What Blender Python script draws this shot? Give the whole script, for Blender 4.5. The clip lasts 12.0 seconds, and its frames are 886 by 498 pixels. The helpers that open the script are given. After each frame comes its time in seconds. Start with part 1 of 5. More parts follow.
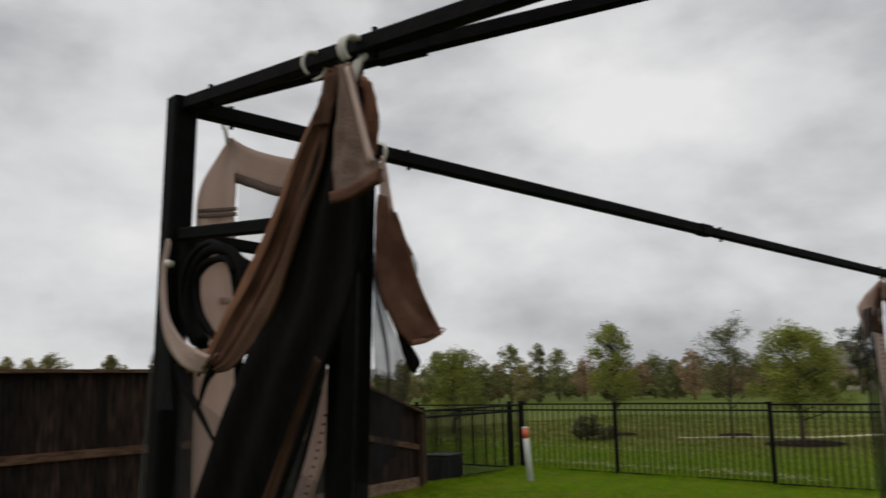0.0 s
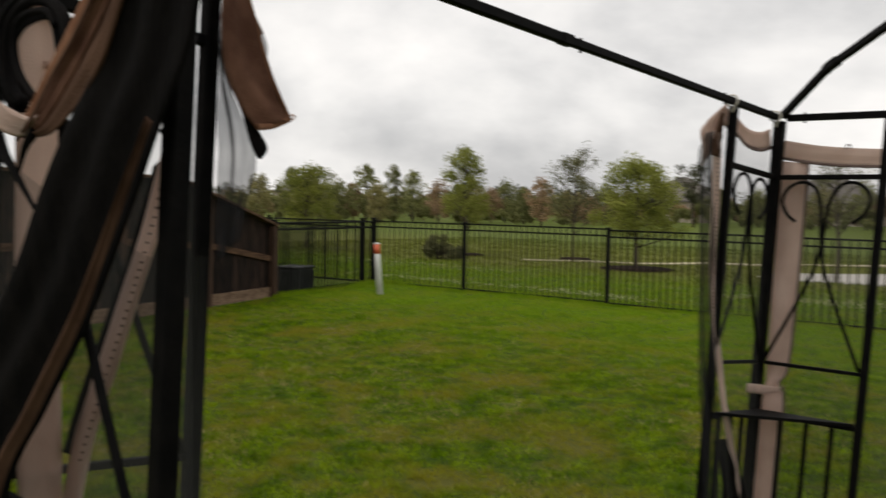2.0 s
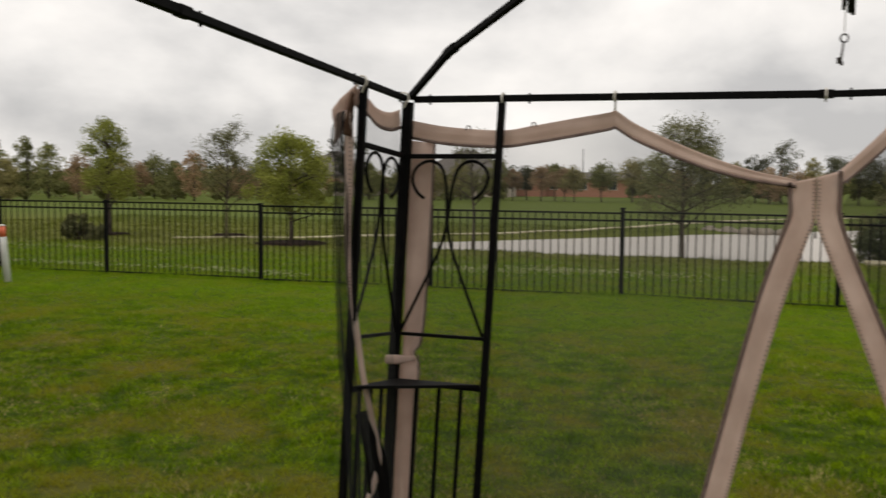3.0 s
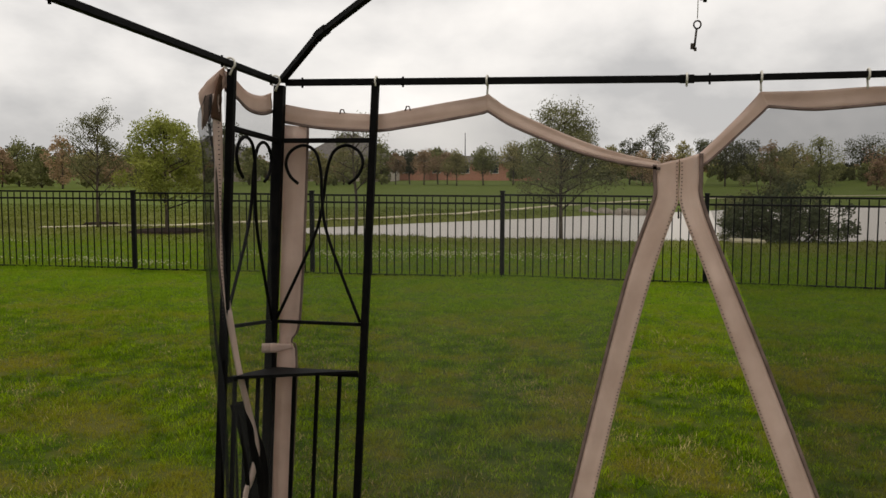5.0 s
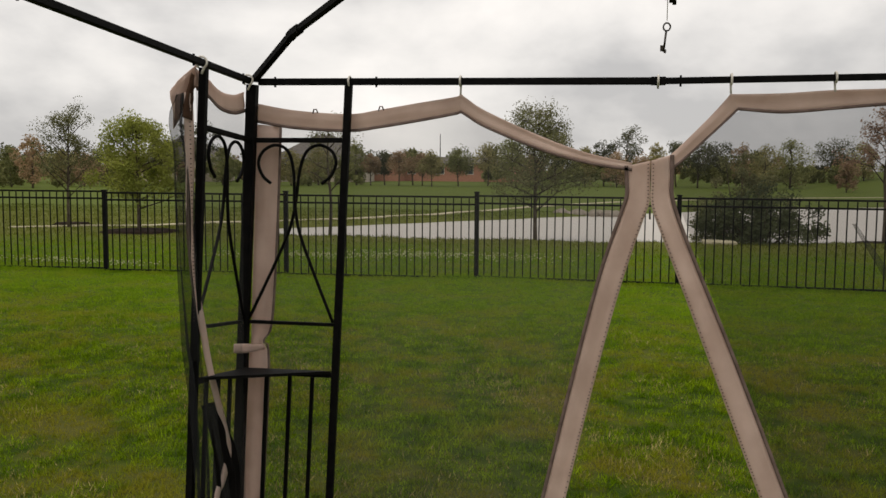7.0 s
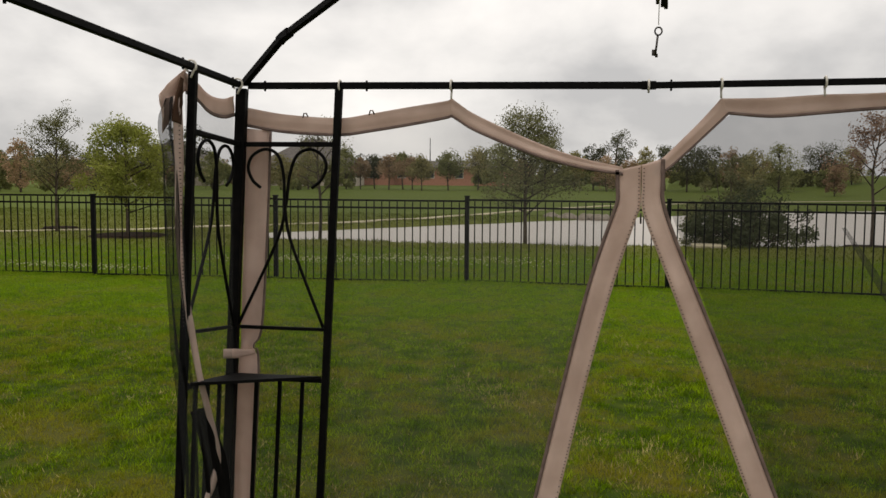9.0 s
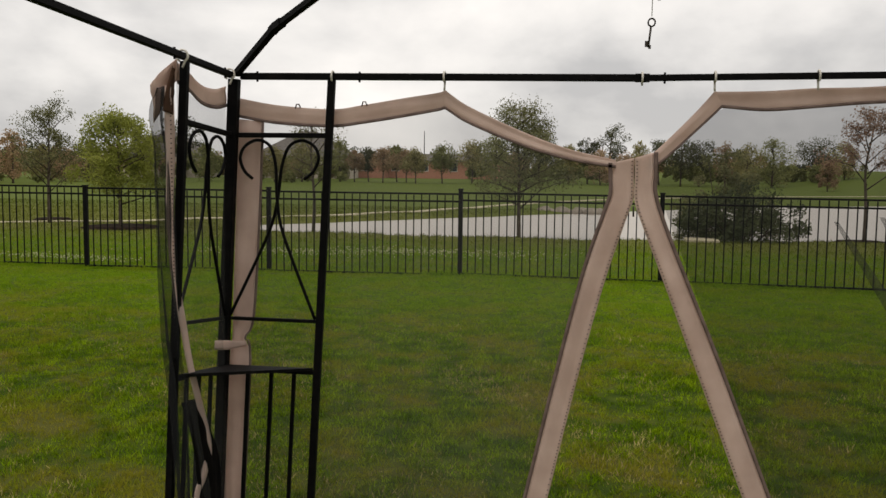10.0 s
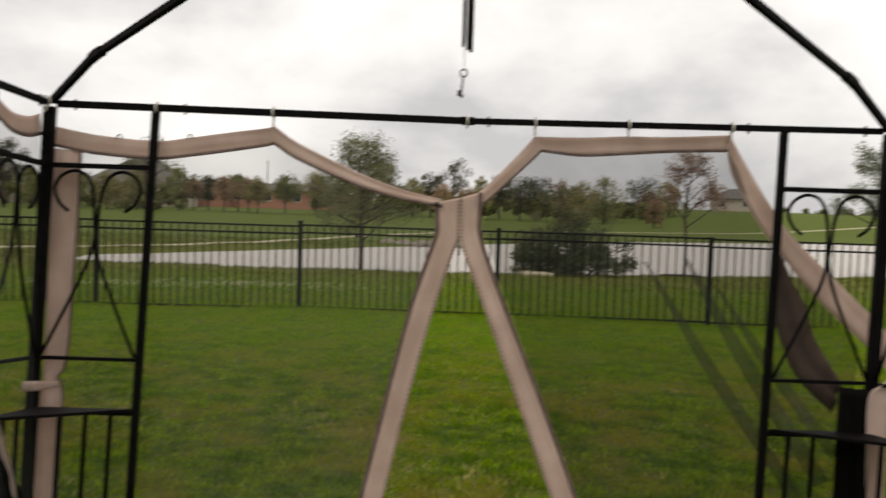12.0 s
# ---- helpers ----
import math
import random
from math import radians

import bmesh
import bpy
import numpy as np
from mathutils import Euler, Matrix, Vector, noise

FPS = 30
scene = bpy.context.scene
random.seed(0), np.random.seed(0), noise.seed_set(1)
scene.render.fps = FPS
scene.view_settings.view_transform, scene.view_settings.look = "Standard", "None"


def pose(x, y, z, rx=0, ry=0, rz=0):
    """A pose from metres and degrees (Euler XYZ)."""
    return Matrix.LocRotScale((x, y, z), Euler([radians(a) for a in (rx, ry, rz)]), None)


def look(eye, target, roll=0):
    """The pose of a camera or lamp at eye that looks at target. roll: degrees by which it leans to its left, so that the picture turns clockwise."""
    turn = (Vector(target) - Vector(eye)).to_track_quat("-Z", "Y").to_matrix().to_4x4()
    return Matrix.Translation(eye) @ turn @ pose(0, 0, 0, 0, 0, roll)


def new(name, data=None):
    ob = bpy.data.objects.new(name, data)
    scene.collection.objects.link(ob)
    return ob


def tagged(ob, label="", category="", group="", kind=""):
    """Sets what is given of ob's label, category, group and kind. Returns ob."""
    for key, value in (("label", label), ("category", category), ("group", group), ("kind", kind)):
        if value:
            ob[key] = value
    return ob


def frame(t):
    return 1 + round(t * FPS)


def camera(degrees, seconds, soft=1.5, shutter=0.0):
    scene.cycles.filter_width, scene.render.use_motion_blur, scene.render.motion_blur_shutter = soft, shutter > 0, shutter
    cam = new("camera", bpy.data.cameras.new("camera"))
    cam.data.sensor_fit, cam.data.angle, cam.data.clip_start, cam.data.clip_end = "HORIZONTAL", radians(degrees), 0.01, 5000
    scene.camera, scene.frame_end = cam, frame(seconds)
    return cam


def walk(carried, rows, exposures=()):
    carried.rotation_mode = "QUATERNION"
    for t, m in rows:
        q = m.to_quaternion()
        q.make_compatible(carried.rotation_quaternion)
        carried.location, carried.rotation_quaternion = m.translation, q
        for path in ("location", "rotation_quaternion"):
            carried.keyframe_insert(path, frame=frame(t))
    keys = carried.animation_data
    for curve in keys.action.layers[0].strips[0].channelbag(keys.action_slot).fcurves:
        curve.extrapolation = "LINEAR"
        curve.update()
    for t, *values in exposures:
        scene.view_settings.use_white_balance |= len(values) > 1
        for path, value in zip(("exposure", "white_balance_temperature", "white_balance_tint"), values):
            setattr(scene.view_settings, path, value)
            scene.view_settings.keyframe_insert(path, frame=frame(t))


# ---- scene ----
cam = camera(52.8, 12.0, shutter=0.35)
PATH = [
    (0, (1.417, -3.682, 1.628), (-0.106, -2.422, 1.928), -1.5),
    (0.5, (1.399, -3.723, 1.623), (-0.287, -2.686, 1.907), -0.7),
    (0.8, (1.416, -3.755, 1.607), (-0.316, -2.78, 1.825), -0.3),
    (1, (1.442, -3.761, 1.593), (-0.276, -2.741, 1.673), -0.4),
    (1.2, (1.442, -3.764, 1.587), (-0.205, -2.629, 1.591), -0.6),
    (1.5, (1.398, -3.692, 1.584), (-0.139, -2.412, 1.542), -0.2),
    (2, (1.39, -3.642, 1.574), (0.071, -2.142, 1.473), 1.1),
    (2.5, (1.398, -3.6, 1.595), (0.422, -1.859, 1.46), 0.9),
    (3, (1.424, -3.549, 1.597), (0.756, -1.669, 1.449), 0.6),
    (3.5, (1.445, -3.521, 1.599), (0.946, -1.591, 1.436), 0.5),
    (5.5, (1.457, -3.53, 1.596), (1.049, -1.581, 1.413), 0.2),
    (6, (1.463, -3.538, 1.595), (1.075, -1.585, 1.412), 0.3),
    (6.5, (1.46, -3.527, 1.595), (1.085, -1.571, 1.412), 0.3),
    (7, (1.461, -3.527, 1.595), (1.097, -1.568, 1.416), 0.4),
    (9, (1.456, -3.517, 1.596), (1.114, -1.554, 1.426), 0.4),
    (9.5, (1.458, -3.511, 1.594), (1.123, -1.547, 1.414), 0.6),
    (10, (1.46, -3.509, 1.591), (1.132, -1.544, 1.406), 0.7),
    (10.5, (1.461, -3.51, 1.593), (1.141, -1.544, 1.409), 0.8),
    (11, (1.459, -3.514, 1.593), (1.15, -1.546, 1.414), 0.9),
    (11.5, (1.467, -3.518, 1.598), (1.208, -1.542, 1.432), 1.2),
    (12, (1.525, -3.524, 1.616), (1.541, -1.527, 1.509), 1.9),
]
walk(cam, [(t, look(eye, target, roll)) for t, eye, target, roll in PATH],
     exposures=[(0, -0.16, 6350, 10), (0.8, -0.08, 6400, 10), (1.1, 0.15, 6500, 10), (1.5, 0.28, 6550, 10), (2.5, 0.2, 6700, 11), (3.5, 0.2, 6750, 11), (11.3, 0.24, 6750, 11), (12, 0.34, 6750, 11)])

# ---- world and light ----
world = bpy.data.worlds.new("overcast_sky")
scene.world = world
world.use_nodes = True
wn, wl = world.node_tree.nodes, world.node_tree.links
wn.clear()
w_out = wn.new("ShaderNodeOutputWorld")
w_bg = wn.new("ShaderNodeBackground")
w_sky = wn.new("ShaderNodeTexSky")
w_sky.sky_type, w_sky.sun_disc = "NISHITA", False
w_sky.sun_elevation, w_sky.sun_rotation = radians(50), radians(150)
w_co = wn.new("ShaderNodeTexCoord")
w_map = wn.new("ShaderNodeMapping")
w_map.inputs["Scale"].default_value = (1.0, 1.0, 1.75)
w_map.inputs["Location"].default_value = (1.7, 0.9, 0.45)
w_n1 = wn.new("ShaderNodeTexNoise")
w_n1.inputs["Scale"].default_value, w_n1.inputs["Detail"].default_value = 3.1, 8
w_n1.inputs["Roughness"].default_value, w_n1.inputs["Distortion"].default_value = 0.52, 0.12
w_n2 = wn.new("ShaderNodeTexNoise")
w_n2.inputs["Scale"].default_value, w_n2.inputs["Detail"].default_value = 1.15, 3
w_avg = wn.new("ShaderNodeMixRGB")
w_avg.inputs[0].default_value = 0.25
w_ramp = wn.new("ShaderNodeValToRGB")
e = w_ramp.color_ramp.elements
e[0].position, e[0].color = 0.385, (0.50, 0.503, 0.510, 1)
e[1].position, e[1].color = 0.605, (0.96, 0.94, 0.915, 1)
w_mid = w_ramp.color_ramp.elements.new(0.5)
w_mid.color = (0.775, 0.768, 0.758, 1)
w_scale = wn.new("ShaderNodeVectorMath")
w_scale.operation = "SCALE"
w_scale.inputs["Scale"].default_value = 0.04
w_mix = wn.new("ShaderNodeMixRGB")
w_mix.inputs[0].default_value = 0.93
wl.new(w_co.outputs["Generated"], w_map.inputs["Vector"])
wl.new(w_map.outputs["Vector"], w_n1.inputs["Vector"])
wl.new(w_map.outputs["Vector"], w_n2.inputs["Vector"])
wl.new(w_n1.outputs["Fac"], w_avg.inputs[1])
wl.new(w_n2.outputs["Fac"], w_avg.inputs[2])
wl.new(w_avg.outputs["Color"], w_ramp.inputs["Fac"])
wl.new(w_sky.outputs["Color"], w_scale.inputs[0])
wl.new(w_scale.outputs["Vector"], w_mix.inputs[1])
wl.new(w_ramp.outputs["Color"], w_mix.inputs[2])
wl.new(w_mix.outputs["Color"], w_bg.inputs["Color"])
wl.new(w_bg.outputs["Background"], w_out.inputs["Surface"])
w_bg.inputs["Strength"].default_value = 1.0

sun = new("sun", bpy.data.lights.new("sun", "SUN"))
sun.data.energy, sun.data.angle, sun.data.color = 1.0, radians(25), (1.0, 0.97, 0.92)
sun.matrix_world = look((0, 0, 30), (8, 12, 0))


# ---- materials ----
def material(name, base, second=None, scale=8.0, rough=0.7, metal=0.0, bump=0.0, bump_scale=60.0, detail=5, spread=(0.35, 0.65),
             per_object=0.0, per_island=0.0, stretch=(1, 1, 1), spec=0.5):
    """A surface of two tones mixed by noise, with a fine relief."""
    m = bpy.data.materials.new(name)
    m.use_nodes = True
    n, l = m.node_tree.nodes, m.node_tree.links
    b = n["Principled BSDF"]
    b.inputs["Roughness"].default_value, b.inputs["Metallic"].default_value = rough, metal
    b.inputs["Specular IOR Level"].default_value = spec
    co, mp = n.new("ShaderNodeTexCoord"), n.new("ShaderNodeMapping")
    mp.inputs["Scale"].default_value = stretch
    l.new(co.outputs["Object"], mp.inputs["Vector"])
    n1 = n.new("ShaderNodeTexNoise")
    n1.inputs["Scale"].default_value, n1.inputs["Detail"].default_value = scale, detail
    l.new(mp.outputs["Vector"], n1.inputs["Vector"])
    ramp = n.new("ShaderNodeValToRGB")
    ramp.color_ramp.elements[0].position, ramp.color_ramp.elements[1].position = spread
    ramp.color_ramp.elements[0].color = (*base, 1)
    ramp.color_ramp.elements[1].color = (*(second or base), 1)
    l.new(n1.outputs["Fac"], ramp.inputs["Fac"])
    colour = ramp.outputs["Color"]
    for amount, source in ((per_object, "object"), (per_island, "island")):
        if amount:
            pick = n.new("ShaderNodeObjectInfo" if source == "object" else "ShaderNodeNewGeometry")
            mr = n.new("ShaderNodeMapRange")
            mr.inputs["To Min"].default_value, mr.inputs["To Max"].default_value = 1 - amount, 1 + amount
            l.new(pick.outputs["Random" if source == "object" else "Random Per Island"], mr.inputs["Value"])
            vm = n.new("ShaderNodeVectorMath")
            vm.operation = "SCALE"
            l.new(colour, vm.inputs[0])
            l.new(mr.outputs["Result"], vm.inputs["Scale"])
            colour = vm.outputs["Vector"]
    l.new(colour, b.inputs["Base Color"])
    if bump:
        n2, bp = n.new("ShaderNodeTexNoise"), n.new("ShaderNodeBump")
        n2.inputs["Scale"].default_value, n2.inputs["Detail"].default_value = bump_scale, 4
        l.new(mp.outputs["Vector"], n2.inputs["Vector"])
        bp.inputs["Strength"].default_value, bp.inputs["Distance"].default_value = bump, 0.01
        l.new(n2.outputs["Fac"], bp.inputs["Height"])
        l.new(bp.outputs["Normal"], b.inputs["Normal"])
    return m


def leafy(name, base, second, scale=1.2):
    """Foliage that lets some light through."""
    m = material(name, base, second, scale=scale, rough=0.65, per_object=0.18, per_island=0.3, spec=0.25)
    n, l = m.node_tree.nodes, m.node_tree.links
    b = n["Principled BSDF"]
    colour = b.inputs["Base Color"].links[0].from_socket
    tr, mix = n.new("ShaderNodeBsdfTranslucent"), n.new("ShaderNodeMixShader")
    l.new(colour, tr.inputs["Color"])
    mix.inputs[0].default_value = 0.42
    l.new(b.outputs[0], mix.inputs[1])
    l.new(tr.outputs[0], mix.inputs[2])
    l.new(mix.outputs[0], n["Material Output"].inputs["Surface"])
    return m


def netting(name, colour, cover):
    """Woven net: threads that cover a share of the light, the rest passes."""
    m = material(name, colour, tuple(c * 1.25 for c in colour), scale=5, rough=0.9, spec=0.1)
    n, l = m.node_tree.nodes, m.node_tree.links
    tp, mix = n.new("ShaderNodeBsdfTransparent"), n.new("ShaderNodeMixShader")
    wob, mr = n.new("ShaderNodeTexNoise"), n.new("ShaderNodeMapRange")
    wob.inputs["Scale"].default_value = 3.0
    mr.inputs["To Min"].default_value, mr.inputs["To Max"].default_value = cover * 0.8, min(1.0, cover * 1.2)
    l.new(wob.outputs["Fac"], mr.inputs["Value"])
    l.new(mr.outputs["Result"], mix.inputs[0])
    l.new(tp.outputs[0], mix.inputs[1])
    l.new(n["Principled BSDF"].outputs[0], mix.inputs[2])
    l.new(mix.outputs[0], n["Material Output"].inputs["Surface"])
    return m


def fabric(name, base, second, scale, through_light):
    """Woven canvas; daylight glows through it."""
    m = material(name, base, second, scale=scale, rough=0.92, bump=0.35, bump_scale=250, spec=0.12)
    n, l = m.node_tree.nodes, m.node_tree.links
    b = n["Principled BSDF"]
    tr, mix = n.new("ShaderNodeBsdfTranslucent"), n.new("ShaderNodeMixShader")
    l.new(b.inputs["Base Color"].links[0].from_socket, tr.inputs["Color"])
    mix.inputs[0].default_value = through_light
    l.new(b.outputs[0], mix.inputs[1])
    l.new(tr.outputs[0], mix.inputs[2])
    l.new(mix.outputs[0], n["Material Output"].inputs["Surface"])
    return m


M_STEEL = material("painted_steel", (0.0016, 0.0016, 0.0018), (0.0052, 0.0045, 0.0042), scale=25, rough=0.66, bump=0.15, bump_scale=140, spec=0.08)
M_IRON = material("fence_iron", (0.003, 0.003, 0.0033), (0.007, 0.007, 0.0072), scale=14, rough=0.65, bump=0.1, spec=0.1)
M_WOOD = material("weathered_cedar", (0.0045, 0.0028, 0.0022), (0.066, 0.037, 0.025), scale=4.5, rough=0.85, bump=0.6, bump_scale=18,
                  stretch=(11, 11, 0.8), per_object=0.6, detail=9, spread=(0.44, 0.76), spec=0.2)
M_RAIL = material("fence_rail_wood", (0.052, 0.027, 0.015), (0.135, 0.076, 0.044), scale=4.0, rough=0.85, bump=0.5, bump_scale=20,
                  stretch=(2, 1, 9), per_object=0.15, spec=0.2)
M_KICK = material("pale_kickboard_wood", (0.14, 0.088, 0.056), (0.27, 0.18, 0.12), scale=4.0, rough=0.85, bump=0.5, bump_scale=20, stretch=(2, 2, 9), per_object=0.15, spec=0.2)
M_POST = material("dark_fence_post", (0.030, 0.017, 0.011), (0.085, 0.047, 0.030), scale=5, rough=0.85, bump=0.5, bump_scale=20, stretch=(6, 6, 0.8), per_object=0.15, spec=0.2)
M_TAN = fabric("tan_canvas", (0.67, 0.52, 0.445), (0.79, 0.64, 0.565), 6, 0.48)
# tan canvas again, with deep shade put into its colour
M_TAN_SHADE = fabric("shaded_tan_canvas", (0.066, 0.034, 0.021), (0.125, 0.068, 0.043), 9, 0.2)
# two steps between lit and shaded tan canvas, shade held in the colour
M_TAN_LIGHT_SHADE = fabric("light_shade_tan_canvas", (0.125, 0.064, 0.043), (0.26, 0.15, 0.108), 14, 0.3)
M_TAN_HALF_SHADE = fabric("half_shade_tan_canvas", (0.115, 0.054, 0.035), (0.215, 0.110, 0.072), 14, 0.25)
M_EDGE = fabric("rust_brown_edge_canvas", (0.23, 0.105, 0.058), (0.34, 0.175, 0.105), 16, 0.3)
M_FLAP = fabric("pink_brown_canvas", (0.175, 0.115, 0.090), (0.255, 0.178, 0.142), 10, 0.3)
M_PIPING = material("grey_brown_tape", (0.12, 0.083, 0.07), (0.19, 0.135, 0.116), scale=20, rough=0.85, spec=0.15)
M_NET = netting("black_net", (0.062, 0.063, 0.058), 0.30)
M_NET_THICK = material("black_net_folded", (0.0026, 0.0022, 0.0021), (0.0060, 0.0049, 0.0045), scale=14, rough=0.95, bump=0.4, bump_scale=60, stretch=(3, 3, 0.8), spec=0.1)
M_NET_DARK = netting("black_net_close", (0.020, 0.020, 0.018), 0.41)
M_NET_PALE = netting("black_net_two_layers", (0.022, 0.022, 0.023), 0.40)
M_RING = material("ivory_plastic", (0.55, 0.51, 0.44), (0.66, 0.62, 0.55), scale=30, rough=0.45)
M_CHIME = material("dark_bronze", (0.02, 0.018, 0.016), (0.05, 0.04, 0.032), scale=40, rough=0.4, metal=0.8)
M_BARK = material("bark", (0.055, 0.042, 0.033), (0.12, 0.095, 0.075), scale=9, rough=0.95, bump=0.7, bump_scale=25, stretch=(3, 3, 0.6), spec=0.1)
M_LEAF_A = leafy("leaves_spring_green", (0.140, 0.162, 0.024), (0.275, 0.288, 0.056))
M_LEAF_B = leafy("leaves_deep_green", (0.058, 0.075, 0.030), (0.105, 0.12, 0.05))
M_LEAF_C = leafy("leaves_olive", (0.115, 0.12, 0.048), (0.20, 0.195, 0.085))
M_LEAF_D = leafy("leaves_rust", (0.17, 0.10, 0.065), (0.25, 0.16, 0.11))
M_LEAF_E = leafy("leaves_silver_green", (0.13, 0.155, 0.09), (0.22, 0.24, 0.15))
# green, olive and rust are lightened: distance haze is mixed into the leaf colour
M_FAR_A = leafy("hazed_far_leaves_green", (0.13, 0.14, 0.046), (0.235, 0.235, 0.085))
M_FAR_B = leafy("hazed_far_leaves_olive", (0.195, 0.175, 0.065), (0.31, 0.275, 0.115))
M_FAR_C = leafy("hazed_far_leaves_rust", (0.235, 0.155, 0.085), (0.35, 0.24, 0.14))
M_FAR_D = leafy("far_leaves_pine", (0.05, 0.055, 0.026), (0.098, 0.1, 0.048))
M_MULCH = material("mulch", (0.014, 0.009, 0.007), (0.034, 0.023, 0.016), scale=12, rough=1.0, bump=0.8, bump_scale=30, spec=0.03)
M_PATH = material("pale_concrete", (0.40, 0.355, 0.235), (0.52, 0.465, 0.32), scale=3, rough=0.95, spec=0.1)
M_PIPE = material("white_pvc", (0.62, 0.62, 0.58), (0.72, 0.71, 0.67), scale=10, rough=0.5)
M_RED = material("orange_red_sticker", (0.62, 0.11, 0.045), (0.70, 0.16, 0.07), scale=20, rough=0.5)
M_BRICK = material("far_brick", (0.38, 0.165, 0.105), (0.47, 0.235, 0.16), scale=6, rough=0.9)
M_STUCCO = material("far_stucco", (0.45, 0.38, 0.31), (0.55, 0.48, 0.40), scale=2, rough=0.9)
M_ROOF = material("far_shingles", (0.105, 0.092, 0.082), (0.16, 0.142, 0.128), scale=4, rough=0.95, bump=0.5, bump_scale=9)
M_GLASS = material("dark_window", (0.03, 0.035, 0.04), rough=0.15)
M_BOX = material("dark_grey_metal", (0.020, 0.022, 0.020), (0.034, 0.036, 0.033), scale=8, rough=0.6)
M_WHITE = material("white_trim", (0.62, 0.60, 0.55), (0.72, 0.70, 0.65), scale=5, rough=0.6)


def grass_material(name, dark, light, dry, lush, per_island=0.0):
    """Lawn: fine mottling, broad dry patches."""
    m = material(name, dark, light, scale=4.2, rough=0.85, detail=7, bump=0.8, bump_scale=45, spread=(0.41, 0.59), per_island=per_island, spec=0.05)
    n, l = m.node_tree.nodes, m.node_tree.links
    b = n["Principled BSDF"]
    colour = b.inputs["Base Color"].links[0].from_socket
    co, n1, n2 = n.new("ShaderNodeTexCoord"), n.new("ShaderNodeTexNoise"), n.new("ShaderNodeTexNoise")
    n1.inputs["Scale"].default_value, n1.inputs["Detail"].default_value, n1.inputs["Roughness"].default_value = 1.25, 7, 0.66
    l.new(co.outputs["Object"], n1.inputs["Vector"])
    r = n.new("ShaderNodeValToRGB")
    r.color_ramp.elements[0].position, r.color_ramp.elements[1].position = 0.47, 0.60
    l.new(n1.outputs["Fac"], r.inputs["Fac"])
    mx = n.new("ShaderNodeMixRGB")
    mx.inputs[2].default_value = (*dry, 1)
    l.new(r.outputs["Color"], mx.inputs[0])
    l.new(colour, mx.inputs[1])
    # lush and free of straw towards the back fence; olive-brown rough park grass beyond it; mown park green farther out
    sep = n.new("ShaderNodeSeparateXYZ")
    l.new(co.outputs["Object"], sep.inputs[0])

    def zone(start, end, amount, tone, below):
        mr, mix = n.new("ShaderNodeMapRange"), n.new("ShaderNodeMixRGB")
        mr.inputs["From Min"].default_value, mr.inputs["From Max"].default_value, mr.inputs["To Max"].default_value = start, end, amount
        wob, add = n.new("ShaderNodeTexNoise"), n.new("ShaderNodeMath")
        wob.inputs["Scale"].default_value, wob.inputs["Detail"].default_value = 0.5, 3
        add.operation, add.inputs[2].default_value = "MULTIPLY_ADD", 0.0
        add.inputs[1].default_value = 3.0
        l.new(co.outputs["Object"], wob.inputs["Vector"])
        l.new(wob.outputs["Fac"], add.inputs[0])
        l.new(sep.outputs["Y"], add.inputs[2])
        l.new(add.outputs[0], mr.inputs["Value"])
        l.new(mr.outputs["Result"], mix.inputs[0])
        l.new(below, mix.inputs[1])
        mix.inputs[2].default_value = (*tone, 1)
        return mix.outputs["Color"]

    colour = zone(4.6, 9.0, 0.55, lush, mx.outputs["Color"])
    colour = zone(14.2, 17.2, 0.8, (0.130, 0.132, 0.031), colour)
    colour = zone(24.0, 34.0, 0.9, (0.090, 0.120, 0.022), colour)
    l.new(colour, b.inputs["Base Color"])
    if per_island:
        tr, mix = n.new("ShaderNodeBsdfTranslucent"), n.new("ShaderNodeMixShader")
        l.new(colour, tr.inputs["Color"])
        mix.inputs[0].default_value = 0.45
        l.new(b.outputs[0], mix.inputs[1])
        l.new(tr.outputs[0], mix.inputs[2])
        l.new(mix.outputs[0], n["Material Output"].inputs["Surface"])
    return m


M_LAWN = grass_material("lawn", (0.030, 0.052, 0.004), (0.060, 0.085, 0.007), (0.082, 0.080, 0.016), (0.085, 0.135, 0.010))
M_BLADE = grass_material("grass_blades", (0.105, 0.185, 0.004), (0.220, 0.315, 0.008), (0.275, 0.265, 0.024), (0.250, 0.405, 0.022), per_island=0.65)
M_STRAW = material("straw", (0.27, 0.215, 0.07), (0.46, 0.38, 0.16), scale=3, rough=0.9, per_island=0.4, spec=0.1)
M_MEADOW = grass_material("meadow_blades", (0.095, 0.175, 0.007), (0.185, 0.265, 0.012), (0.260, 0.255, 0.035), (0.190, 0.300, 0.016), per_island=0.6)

M_WATER = bpy.data.materials.new("pond_water")
M_WATER.use_nodes = True
_n, _l = M_WATER.node_tree.nodes, M_WATER.node_tree.links
_b = _n["Principled BSDF"]
_b.inputs["Base Color"].default_value = (0.41, 0.37, 0.32, 1)
_b.inputs["Roughness"].default_value = 0.4
_b.inputs["IOR"].default_value = 1.5
_co, _mp, _w, _bp = _n.new("ShaderNodeTexCoord"), _n.new("ShaderNodeMapping"), _n.new("ShaderNodeTexNoise"), _n.new("ShaderNodeBump")
_mp.inputs["Scale"].default_value = (0.7, 2.2, 1)
_w.inputs["Scale"].default_value, _w.inputs["Detail"].default_value = 2.0, 5
_bp.inputs["Strength"].default_value, _bp.inputs["Distance"].default_value = 0.35, 0.1
_l.new(_co.outputs["Object"], _mp.inputs["Vector"])
_l.new(_mp.outputs["Vector"], _w.inputs["Vector"])
